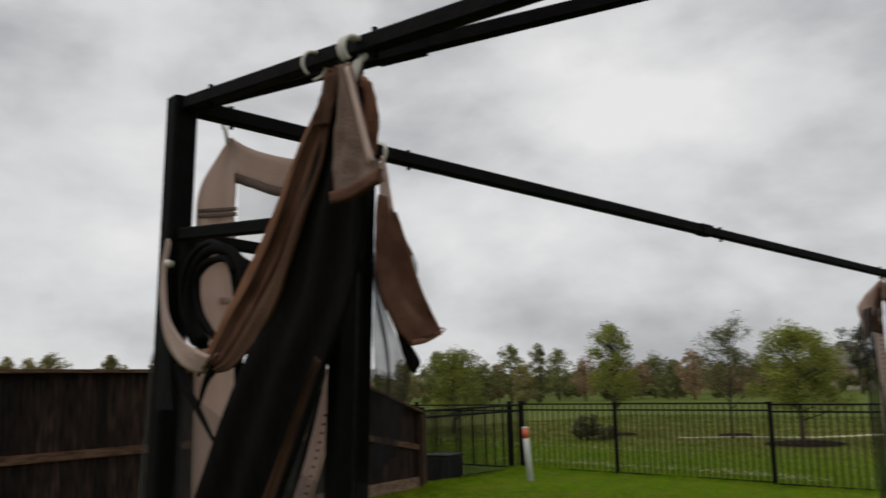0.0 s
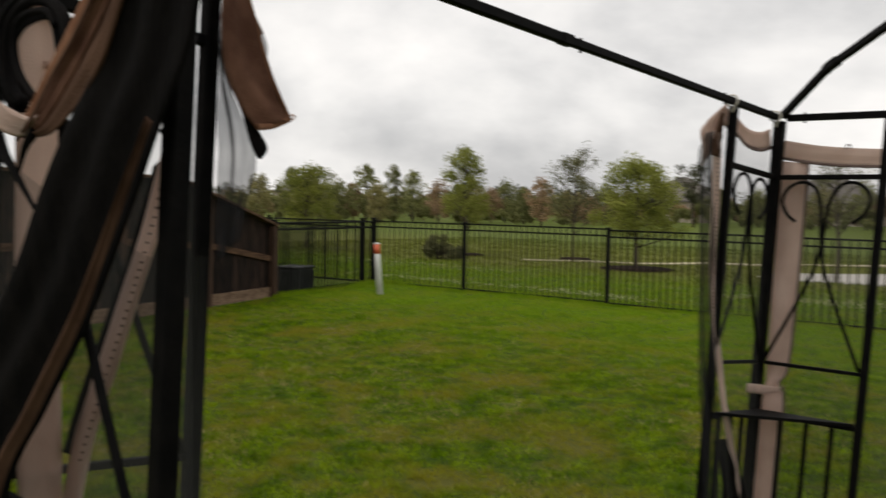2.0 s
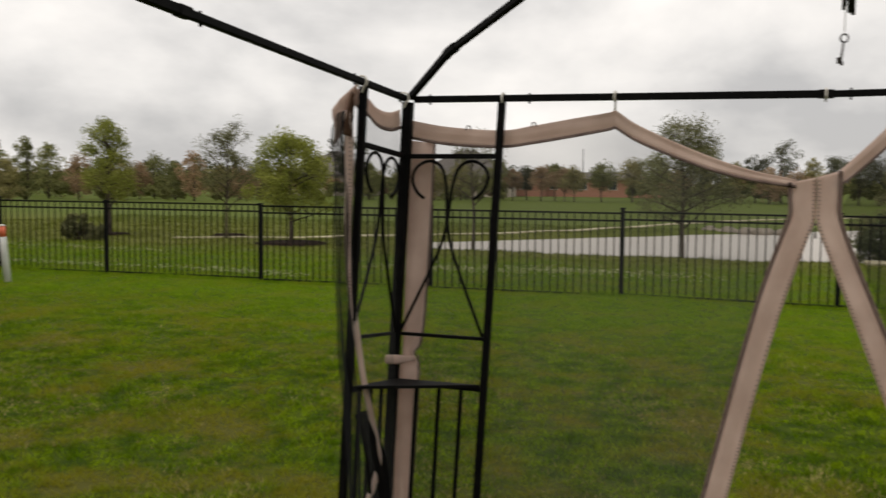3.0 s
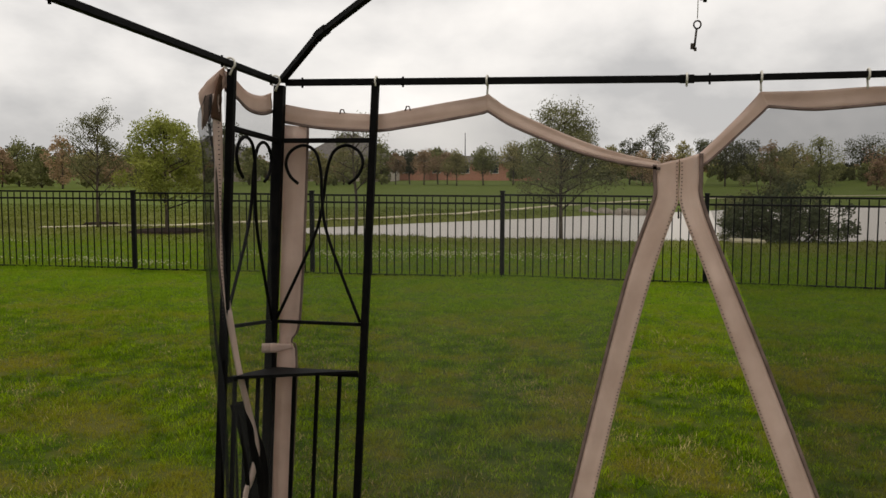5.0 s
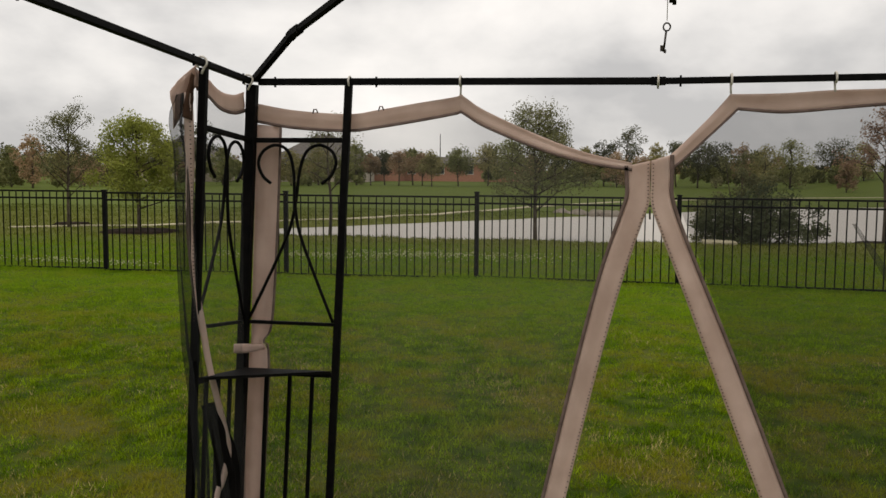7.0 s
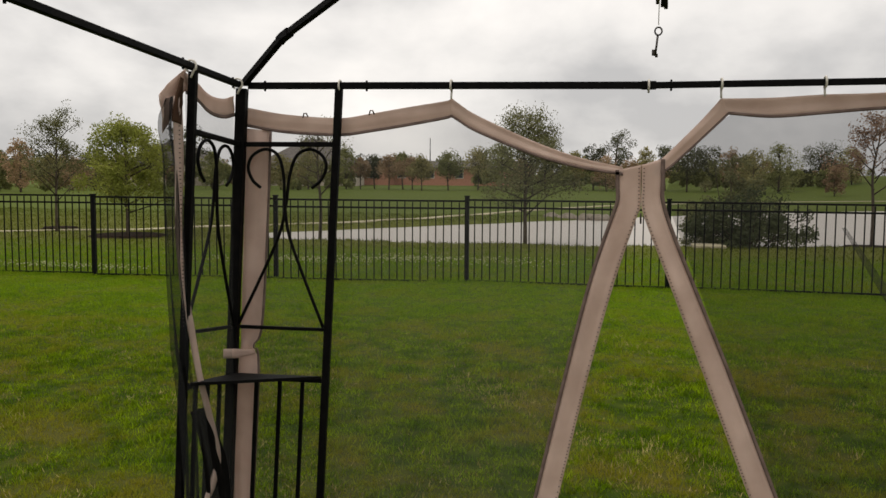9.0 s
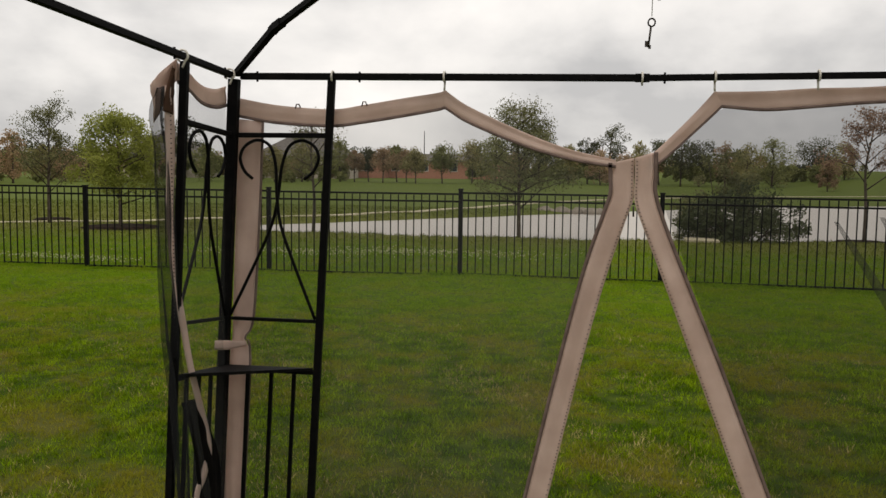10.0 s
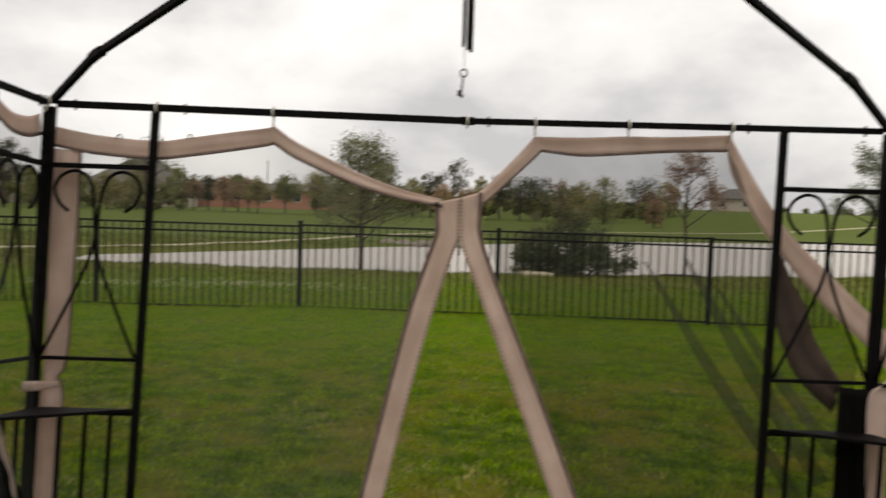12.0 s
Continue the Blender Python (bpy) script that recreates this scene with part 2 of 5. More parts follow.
_l.new(_w.outputs["Fac"], _bp.inputs["Height"])
_l.new(_bp.outputs["Normal"], _b.inputs["Normal"])


# ---- mesh helpers ----
def mesh_object(name, bm, mat, parent=None, smooth=False):
    me = bpy.data.meshes.new(name)
    bm.normal_update()
    bm.to_mesh(me)
    bm.free()
    me.materials.append(mat)
    if smooth:
        for p in me.polygons:
            p.use_smooth = True
    ob = new(name, me)
    if parent is not None:
        ob.parent = parent
    return ob


def part(name, bm, mat, parent, label="", smooth=False):
    return tagged(mesh_object(name, bm, mat, parent, smooth), label)


def raw(name, verts, faces, mat, parent=None, smooth=False):
    me = bpy.data.meshes.new(name)
    me.from_pydata(verts, [], faces)
    me.update()
    me.materials.append(mat)
    if smooth:
        me.polygons.foreach_set("use_smooth", [True] * len(me.polygons))
    ob = new(name, me)
    if parent is not None:
        ob.parent = parent
    return ob


def thing(name, label, category, group="", at=(0, 0, 0)):
    ob = new(name)
    ob.location = at
    ob.empty_display_size = 0.1
    return tagged(ob, label, category, group)


def add_box(bm, lo, hi, bevel=0.0, m=None):
    lo, hi = Vector(lo), Vector(hi)
    made = bmesh.ops.create_cube(bm, size=1.0)["verts"]
    for v in made:
        v.co = Vector([(lo[i] + hi[i]) / 2 + v.co[i] * (hi[i] - lo[i]) for i in range(3)])
        if m is not None:
            v.co = m @ v.co
    if bevel:
        edges = list({ed for v in made for ed in v.link_edges})
        bmesh.ops.bevel(bm, geom=edges, offset=bevel, segments=1, affect="EDGES", profile=0.5)
    return made


def sweep(bm, points, radius, sides=8, square=False, up=(0, 0, 1), caps=True):
    """A tube along points; radius is a number or one per point. square: a four-sided bar with small chamfers."""
    pts = [Vector(p) for p in points]
    rad = radius if isinstance(radius, (list, tuple)) else [radius] * len(pts)
    if square:
        c = 0.78
        prof = [(1, c), (c, 1), (-c, 1), (-1, c), (-1, -c), (-c, -1), (c, -1), (1, -c)]
    else:
        prof = [(math.cos(2 * math.pi * k / sides), math.sin(2 * math.pi * k / sides)) for k in range(sides)]
    rings, side = [], None
    for i, p in enumerate(pts):
        d = (pts[min(i + 1, len(pts) - 1)] - pts[max(i - 1, 0)]).normalized()
        ref = Vector(up) if side is None else side.cross(d)
        if ref.length < 1e-4 or abs(d.dot(ref.normalized())) > 0.98:
            ref = Vector((1, 0, 0)) if abs(d.x) < 0.9 else Vector((0, 1, 0))
        side = d.cross(ref).normalized()
        if side.length < 1e-4:
            side = d.orthogonal().normalized()
        top = side.cross(d).normalized()
        rings.append([bm.verts.new(p + (side * a + top * b) * rad[i]) for a, b in prof])
    for r0, r1 in zip(rings, rings[1:]):
        for k in range(len(prof)):
            bm.faces.new((r0[k], r0[(k + 1) % len(prof)], r1[(k + 1) % len(prof)], r1[k]))
    if caps:
        bm.faces.new(rings[0][::-1])
        bm.faces.new(rings[-1])


def bar(name, points, radius, mat, parent, label="", square=False, sides=8, smooth=None):
    bm = bmesh.new()
    sweep(bm, points, radius, sides, square)
    return part(name, bm, mat, parent, label, smooth=(not square) if smooth is None else smooth)


def spline(points, n=8):
    """A smooth line through points (Catmull-Rom)."""
    p = [Vector(q) for q in points]
    p = [p[0] * 2 - p[1]] + p + [p[-1] * 2 - p[-2]]
    out = []
    for i in range(1, len(p) - 2):
        for k in range(n):
            t = k / n
            a, b, c, d = p[i - 1], p[i], p[i + 1], p[i + 2]
            out.append(0.5 * (2 * b + (c - a) * t + (2 * a - 5 * b + 4 * c - d) * t * t + (3 * b - a - 3 * c + d) * t ** 3))
    return out + [p[-2]]


# ---- ground, pond ----
def smooth(a, b, v):
    t = np.clip((v - a) / (b - a), 0, 1)
    return t * t * (3 - 2 * t)


def shore_near(x):
    return np.where(x > -3.5, 16.9 + 0.0115 * (x + 3.5) ** 2, 16.9 + 0.06 * (x + 3.5) ** 2)


def shore_far(x):
    return np.where(x < 9, 20.4 + 1.17 * (x + 7.2), 39.35 + 0.5 * (x - 9))


def ground_z(x, y):
    x, y = np.asarray(x, float), np.asarray(y, float)
    inside = np.minimum(np.minimum(y - shore_near(np.minimum(x, 60)), (shore_far(np.minimum(x, 60)) - y) * 0.7), x + 7.6)
    z = -0.45 * smooth(-0.6, 2.2, inside)
    z = z + 0.17 * smooth(-1.3, -2.6, y) * smooth(-2.2, -0.4, x) * smooth(7.5, 5, x)
    bumps = 0.012 * np.sin(x * 1.7 + y * 0.9) + 0.010 * np.sin(x * 0.6 - y * 2.1 + 1)
    far = smooth(25, 60, np.hypot(x, y))
    return z + bumps * (1 - far) + far * (0.06 * np.sin(x * 0.07) * np.sin(y * 0.05 + 1)) + 1.5 * smooth(62, 92, np.hypot(x, y)) * smooth(14, 30, x)


def stepped(lo, hi, fine, grow=1.18, limit=1500):
    mid = list(np.arange(lo, hi + 1e-6, fine))
    step, up, down = fine, [mid[-1]], [mid[0]]
    while up[-1] < limit:
        step *= grow
        up.append(up[-1] + step)
        down.append(down[-1] - step)
    return np.array(down[:0:-1] + mid + up[1:])


gx, gy = stepped(-16, 16, 0.33), stepped(-8, 48, 0.33)
GX, GY = np.meshgrid(gx, gy)
GZ = ground_z(GX, GY)
nx, ny = len(gx), len(gy)
idx = np.arange(nx * ny).reshape(ny, nx)
faces = np.stack([idx[:-1, :-1], idx[:-1, 1:], idx[1:, 1:], idx[1:, :-1]], -1).reshape(-1, 4)
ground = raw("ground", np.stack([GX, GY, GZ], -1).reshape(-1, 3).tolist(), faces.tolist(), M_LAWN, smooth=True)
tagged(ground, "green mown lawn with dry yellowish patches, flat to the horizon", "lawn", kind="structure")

bm = bmesh.new()
add_box(bm, (-12, 14, -0.6), (140, 110, -0.085))
water = tagged(mesh_object("water", bm, M_WATER), "pale grey rippled pond water under an overcast sky", "pond", kind="structure")

# the pale path that follows the far shore
bm = bmesh.new()
line = spline([(-13.9, 17.25, 0), (-12.2, 18.1, 0), (-10.3, 19.6, 0), (-8.0, 22.0, 0), (-5.7, 25.0, 0), (-3.4, 29.8, 0), (-1.2, 35.6, 0), (3, 43, 0), (14, 54, 0), (34, 66, 0), (70, 80, 0)], 14)
prev = None
for i, p in enumerate(line):
    d = (line[min(i + 1, len(line) - 1)] - line[max(i - 1, 0)]).normalized()
    s = Vector((-d.y, d.x, 0)) * 0.22
    row = []
    for q in (p - s, p + s):
        zz = float(ground_z(q.x, q.y))
        row += [bm.verts.new((q.x, q.y, zz + 0.03)), bm.verts.new((q.x, q.y, zz - 0.1))]
    if prev:
        bm.faces.new((prev[0], prev[2], row[2], row[0]))
        bm.faces.new((prev[1], prev[0], row[0], row[1]))
        bm.faces.new((prev[2], prev[3], row[3], row[2]))
    prev = row
tagged(mesh_object("footpath", bm, M_PATH), "pale concrete footpath curving along the pond", "path", kind="structure")


def grass_blades(name, count, region, seed, low, high, width, mat, label, tuft=8, spread=0.017):
    """Blades as single leaning triangles that grow in tufts; each tuft has its own height."""
    rng = np.random.default_rng(seed)
    tx, ty = region(rng, count // tuft)
    n = len(tx) * tuft
    tall = np.repeat(rng.uniform(0.55, 1.35, len(tx)), tuft)
    xs = np.repeat(tx, tuft) + rng.normal(0, spread, n)
    ys = np.repeat(ty, tuft) + rng.normal(0, spread, n)
    zs = ground_z(xs, ys)
    a = rng.uniform(0, 2 * np.pi, n)
    hgt = rng.uniform(low, high, n) * tall * (0.75 + 0.5 * np.abs(np.sin(xs * 2.3 + np.sin(ys * 1.7)) * np.cos(ys * 1.9)))
    w = rng.uniform(0.6, 1.3, n) * width
    lean = rng.normal(0, 0.5, (n, 2)) * hgt[:, None]
    base = np.stack([xs, ys, zs - 0.004], -1)
    side = np.stack([np.cos(a), np.sin(a), 0 * a], -1) * w[:, None]
    tip = base + np.concatenate([lean, hgt[:, None]], -1)
    v = np.stack([base - side, base + side, tip], 1).reshape(-1, 3)
    me = bpy.data.meshes.new(name)
    me.vertices.add(3 * n)
    me.vertices.foreach_set("co", v.ravel())
    me.loops.add(3 * n)
    me.loops.foreach_set("vertex_index", np.arange(3 * n))
    me.polygons.add(n)
    me.polygons.foreach_set("loop_start", np.arange(0, 3 * n, 3))
    me.polygons.foreach_set("loop_total", np.full(n, 3))
    me.update(calc_edges=True)
    me.materials.append(mat)
    return tagged(new(name, me), label, "grass", kind="stuff")


def lot_line(y):
    """x of the plot's side boundary at y."""
    return -8.03 - 0.311 * (y + 1.835)


def back_line(x):
    """y of the back fence at x."""
    return np.where(x < -0.5, 9.3 + 0.07 * (x + 0.5), 9.3 - 0.06 * (np.minimum(x, 8) + 0.5))


def yard(rng, count):
    x = rng.uniform(-11.5, 8.5, count)
    y = -4.5 + 15 * rng.uniform(0, 1, count) ** 1.35
    keep = (x > lot_line(y) + 0.05) & (y < back_line(x) + 0.6) & (np.hypot(x - 1.6, y + 3.5) > 3.2) & (x < 2.4 + 0.62 * (y + 3.55))
    return x[keep], y[keep]


def dry_spots(rng, count):
    """Where straw lies between the green: uneven patches of the lawn."""
    x, y = yard(rng, count)
    patch = np.sin(x * 1.9 + 1.3 * np.sin(y * 1.1)) * np.sin(y * 2.3 + 1.7 * np.sin(x * 0.8)) + 0.5 * np.sin(x * 4.7 + y * 3.9)
    keep = (patch + rng.normal(0, 0.45, len(x)) > 0.35) & (y < 4.6 + rng.normal(0, 0.8, len(x)))
    return x[keep], y[keep]


def fence_foot(rng, count):
    """The longer grass that the mower leaves along the back fence."""
    x = rng.uniform(-11.0, 9.0, count)
    y = back_line(x) + rng.normal(0, 0.07, count)
    side = rng.random(count) < 0.25
    ys = rng.uniform(5.4, 8.5, count)
    xs = -10.3 - 0.231 * (ys - 5.48) + rng.normal(0, 0.10, count)
    return np.where(side, xs, x), np.where(side, ys, y)


MULCHED = ((-9.95, 16.75, 0.95), (-16.2, 17.4, 0.6), (-13.0, 18.6, 0.5), (7.7, 18.5, 0.7), (13.7, 20.9, 0.8))


def meadow(rng, count):
    x = rng.uniform(-26, 16, count)
    y = 8.5 + 22 * rng.uniform(0, 1, count) ** 1.5
    keep = (y > back_line(x) + 0.3) & (ground_z(x, y) > -0.07)
    for mx, my, mr in MULCHED:
        keep &= np.hypot(x - mx, y - my) > mr
    return x[keep], y[keep]


grass_blades("lawn_grass", 1500000, yard, 3, 0.018, 0.042, 0.0038, M_BLADE, "short green lawn grass blades with straw-coloured tips")
grass_blades("dry_grass", 480000, dry_spots, 6, 0.014, 0.040, 0.0032, M_STRAW, "dry straw-coloured blades lying between the green grass", 5, 0.03)
grass_blades("fence_grass", 60000, fence_foot, 7, 0.03, 0.075, 0.0045, M_BLADE, "longer uncut grass along the foot of the iron fence")
grass_blades("meadow_grass", 260000, meadow, 4, 0.025, 0.075, 0.009, M_MEADOW, "rough olive meadow grass with dry brown tips", 3, 0.06)


# ---- fences ----
def iron_fence(label, posts, pickets, low=0.015, high=1.22):
    """A run of welded panels between square posts."""
    fence = thing("iron_fence", label, "fence")
    mesh = {}

    def piece(name, size, mat, at, turn):
        if (name, size) not in mesh:
            b = bmesh.new()
            add_box(b, (-size[0] / 2, -size[1] / 2, 0), (size[0] / 2, size[1] / 2, size[2]), 0.003)
            me = bpy.data.meshes.new(name)
            b.to_mesh(me)
            b.free()
            me.materials.append(mat)
            mesh[(name, size)] = me
        ob = new(name, mesh[(name, size)])
        ob.parent = fence
        ob.location, ob.rotation_euler = at, (0, 0, turn)

    for i, (x, y) in enumerate(posts):
        z = float(ground_z(x, y))
        ax, ay = posts[min(i + 1, len(posts) - 1)]
        bx, by = posts[max(i - 1, 0)]
        turn = math.atan2(ay - by, ax - bx)
        piece("post", (0.062, 0.062, 1.29), M_IRON, (x, y, z - 0.05), turn)
        piece("post_cap", (0.074, 0.074, 0.018), M_IRON, (x, y, z + 1.24), turn)
    for (ax, ay), (bx, by), n in zip(posts, posts[1:], pickets):
        z = float(ground_z((ax + bx) / 2, (ay + by) / 2))
        long = math.hypot(bx - ax, by - ay)
        turn = math.atan2(by - ay, bx - ax)
        for level in (high - 0.028, high - 0.135, low + 0.002):
            piece("rail", (round(long - 0.066, 3), 0.027, 0.027), M_IRON, ((ax + bx) / 2, (ay + by) / 2, z + level), turn)
        for k in range(1, n + 1):
            s = k / (n + 1)
            piece("picket", (0.0165, 0.0165, high - 0.03 - low), M_IRON, (ax + (bx - ax) * s, ay + (by - ay) * s, z + low), turn)
    return fence


back_x = [-11.12, -8.96, -6.10, -3.27, -0.425, 2.41, 5.38, 8.2, 11.0, 13.8]
iron_fence("black iron picket fence along the back of the lawn", [(x, float(back_line(x))) for x in back_x], [16, 25, 24, 24, 24, 24, 24, 24, 24])
iron_fence("black iron picket fence down the side boundary", [(-10.3, 5.48), (-10.97, 8.38)], [30])
iron_fence("black iron picket fence standing behind the side run", [(-10.62, 5.62), (-11.20, 8.30)], [28])
# the neighbour's run beyond it
iron_fence("black iron picket fence of the plot next door", [(-11.07, 8.47), (-13.9, 8.15), (-16.8, 7.85)], [24, 24])


def wooden_fence():
    fence = thing("wooden_fence", "weathered dark brown cedar board fence with rails on this side", "fence")
    p0, d = Vector((-8.03, -1.835, 0)), Vector((-2.25, 7.23, 0)).normalized()
    out = Vector((-d.y, d.x, 0))      # away from the lawn
    end = 7.6
    taper = 2.3
    rng = random.Random(5)

    def top(s):
        return 1.86 if s < end - taper else 1.86 - 0.68 * (s - end + taper) / taper

    def slab(name, s0, s1, z0, z1, n0, n1, mat, zs=None):
        """A plank from s0 to s1 along the fence; its top may slope."""
        b = bmesh.new()
        za, zb = z1 if isinstance(z1, tuple) else (z1, z1)
        ya, yb = z0 if isinstance(z0, tuple) else (z0, z0)
        co = []
        for s, lo, hi in ((s0, ya, za), (s1, yb, zb)):
            for n in (n0, n1):
                for z in (lo, hi):
                    p = p0 + d * s + out * n
                    co.append(b.verts.new((p.x, p.y, z)))
        for f in ((0, 1, 3, 2), (4, 6, 7, 5), (0, 4, 5, 1), (2, 3, 7, 6), (1, 5, 7, 3), (0, 2, 6, 4)):
            b.faces.new([co[i] for i in f])
        bmesh.ops.recalc_face_normals(b, faces=b.faces)
        return part(name, b, mat, fence)

    s = -8.0
    while s < end - 0.05:
        w = min(0.132 + rng.uniform(-0.006, 0.012), end - s)
        k = rng.uniform(-0.006, 0.006)
        slab("board", s, s + w, 0.16, (top(s) + k, top(s + w) + k), 0.02 + rng.uniform(0, 0.006), 0.038 + rng.uniform(0, 0.006), M_WOOD)
        s += w + rng.uniform(0.003, 0.010)
    posts = [-8.0, -6.5, -4.35, -2.15, 0.05, 2.25, 4.25, 5.95, end]
    for s in posts:
        slab("post", s - 0.055, s + 0.055, -0.05, top(s) - 0.02, -0.075, 0.0195, M_POST)
    for a, b in zip(posts, posts[1:]):
        for z in (1.0,):
            ra, rb = z * min(1, top(a) / 1.86), z * min(1, top(b) / 1.86)
            slab("rail", a + 0.056, b - 0.056, (ra - 0.045, rb - 0.045), (ra + 0.045, rb + 0.045), -0.02, 0.019, M_RAIL)
        slab("kickboard", a + 0.056, b - 0.056, 0.0, 0.17, -0.012, 0.0155, M_KICK)
    cap = [-8.0, -4.0, 0.0, 4.0, end - taper, end + 0.06]
    for a, b in zip(cap, cap[1:]):
        slab("cap", a, b, (top(a) - 0.012, top(b) - 0.012), (top(a) + 0.026, top(b) + 0.026), -0.095, 0.075, M_RAIL)
    return fence


wooden_fence()


# ---- gazebo ----
gazebo = thing("gazebo", "black painted steel gazebo frame with scrollwork corners and no roof cloth", "gazebo", at=(1.65, -1.49, 0))
GAZ = Vector((1.65, -1.49, 0))
RISE = 0.168


def gpart(name, points, radius, square=True, label="", sides=8):
    return bar(name, [Vector(p) - GAZ for p in points], radius, M_STEEL, gazebo, label, square, sides)


def corner_unit(cx, cy, ux, vy, w, v, rise, lean, slope, skew=0.0, drop=0.0, tall=1.935):
    """A corner: main post, two side posts, rails, scrolls, balusters and a corner shelf. ux, vy: the way into the two sides."""
    def at(u, q, z):
        return (cx + ux * u + lean[0] * (z - 1.93), cy + vy * q + skew * u + lean[1] * (z - 1.93), z + rise - vy * q * (0.16 - 0.05 * z) - drop * u / w)

    gpart("corner_post", [at(0, 0, -0.03), at(0, 0, tall)], 0.0212)
    for a, b, long in ((1, 0, w), (0, 1, v)):
        def on(s, z):
            return at(s * a * long, s * b * long, z)
        gpart("side_post", [on(1, -0.03), on(1, 1.932 + slope * b)], 0.0145)
        e0, e1 = 0.027 / long, 1 - 0.0155 / long
        gpart("upper_rail", [on(e0, 1.708), on(e1, 1.708)], 0.010)
        gpart("lower_rail", [on(e0, 0.945), on(e1, 0.945)], 0.007)
        gpart("foot_rail", [on(e0, 0.10), on(e1, 0.10)], 0.009)
        gpart("shelf_rail", [on(e0, 0.73), on(e1, 0.73)], 0.009)
        curve = [(0.24, 1.53), (0.15, 1.562), (0.10, 1.615), (0.15, 1.664), (0.28, 1.688), (0.41, 1.662), (0.475, 1.58), (0.50, 1.46), (0.555, 1.34), (0.70, 1.19), (0.955, 0.955)]
        for mirror in (0, 1):
            pts = spline([on(1 - s if mirror else s, z) for s, z in curve], 6)
            shift = Vector((b, a, 0)) * (0.007 if mirror else -0.007)
            gpart("scroll", [p + shift for p in pts], 0.0068, square=False, sides=7)
        for s in (0.27, 0.52, 0.76):
            gpart("baluster", [on(s, 0.11), on(s, 0.72)], 0.0075)
    # triangular shelf with a turned-down lip
    b = bmesh.new()
    tri = [at(0.03, 0.03, 0.75), at(w - 0.016, 0.012, 0.75), at(0.012, v - 0.016, 0.75)]
    up_v = [b.verts.new(Vector(p) - GAZ) for p in tri]
    lo_v = [b.verts.new(Vector(p) - GAZ - Vector((0, 0, 0.012))) for p in tri]
    b.faces.new(up_v)
    b.faces.new(lo_v[::-1])
    for i in range(3):
        b.faces.new((up_v[i], up_v[(i + 1) % 3], lo_v[(i + 1) % 3], lo_v[i]))
    bmesh.ops.recalc_face_normals(b, faces=b.faces)
    part("shelf", b, M_STEEL, gazebo)


corner_unit(0.0, 0.0, 1, -1, 0.413, 0.45, 0.0, (0.052, 0.0), -0.006)
corner_unit(3.3, 0.0, -1, -1, 0.42, 0.435, 0.0, (0.016, 0.0), -0.006)
corner_unit(-0.026, -3.07, 1, 1, 0.471, 0.39, 0.185, (0.045, 0.015), 0.005, 0.08, 0.042, 1.948)
corner_unit(3.3, -2.85, -1, 1, 0.43, 0.43, 0.06, (0.02, 0.0), 0.005)
E_FAR, E_NEAR = 1.947, 2.112
TOP = {"fl": (0, 0, E_FAR), "fr": (3.3, 0, E_FAR), "nl": (-0.026, -3.07, 2.121), "nr": (3.3, -2.85, 2.0)}


def lerp3(a, b, t):
    return tuple(a[i] + (b[i] - a[i]) * t for i in range(3))


for a, b in (("fl", "fr"), ("nl", "fl"), ("nr", "fr"), ("nl", "nr")):
    pa, pb = TOP[a], TOP[b]
    mid = lerp3(pa, pb, 0.5)
    if (a, b) == ("nl", "nr"):
        mid = (mid[0], mid[1], mid[2] - 0.088)      # the near beam sags at its joint
    elif (a, b) == ("fl", "fr"):
        mid = (mid[0], mid[1], mid[2] - 0.014)
    gpart("eave_beam", [lerp3(pa, mid, -0.008 if a == "nl" and b == "nr" else 0.018), mid], 0.0115 if (a, b) == ("nl", "nr") else 0.0135)
    gpart("eave_beam", [mid, lerp3(mid, pb, 0.982)], 0.0120)
    gpart("sleeve", [lerp3(mid, pa, 0.026), mid, lerp3(mid, pb, 0.006)], 0.0155)
    for t in (0.03, 0.16, 0.52, 0.83, 0.97):
        q = lerp3(pa, mid, 2 * t) if t < 0.5 else lerp3(mid, pb, 2 * t - 1)
        gpart("bolt", [(q[0], q[1], q[2] - 0.022), (q[0], q[1], q[2] + 0.020)], 0.0045, square=False, sides=6)
APEX = (1.62, -1.51, 2.52)
for k, p in TOP.items():
    kink = (p[0] + (APEX[0] - p[0]) * 0.165, p[1] + (APEX[1] - p[1]) * 0.165, p[2] + (0.155 if k[0] == "f" else 0.07))
    start = lerp3(p, kink, 0.06)
    gpart("rafter", [start, kink], 0.0135)
    gpart("rafter", [kink, lerp3(kink, APEX, 0.97)], 0.0125)
    gpart("rafter_joint", [lerp3(p, kink, 0.93), kink, lerp3(kink, APEX, 0.03)], 0.0160)
gpart("finial_hub", [(APEX[0], APEX[1], APEX[2] - 0.05), (APEX[0], APEX[1], APEX[2] + 0.03)], 0.05, square=False, sides=16)


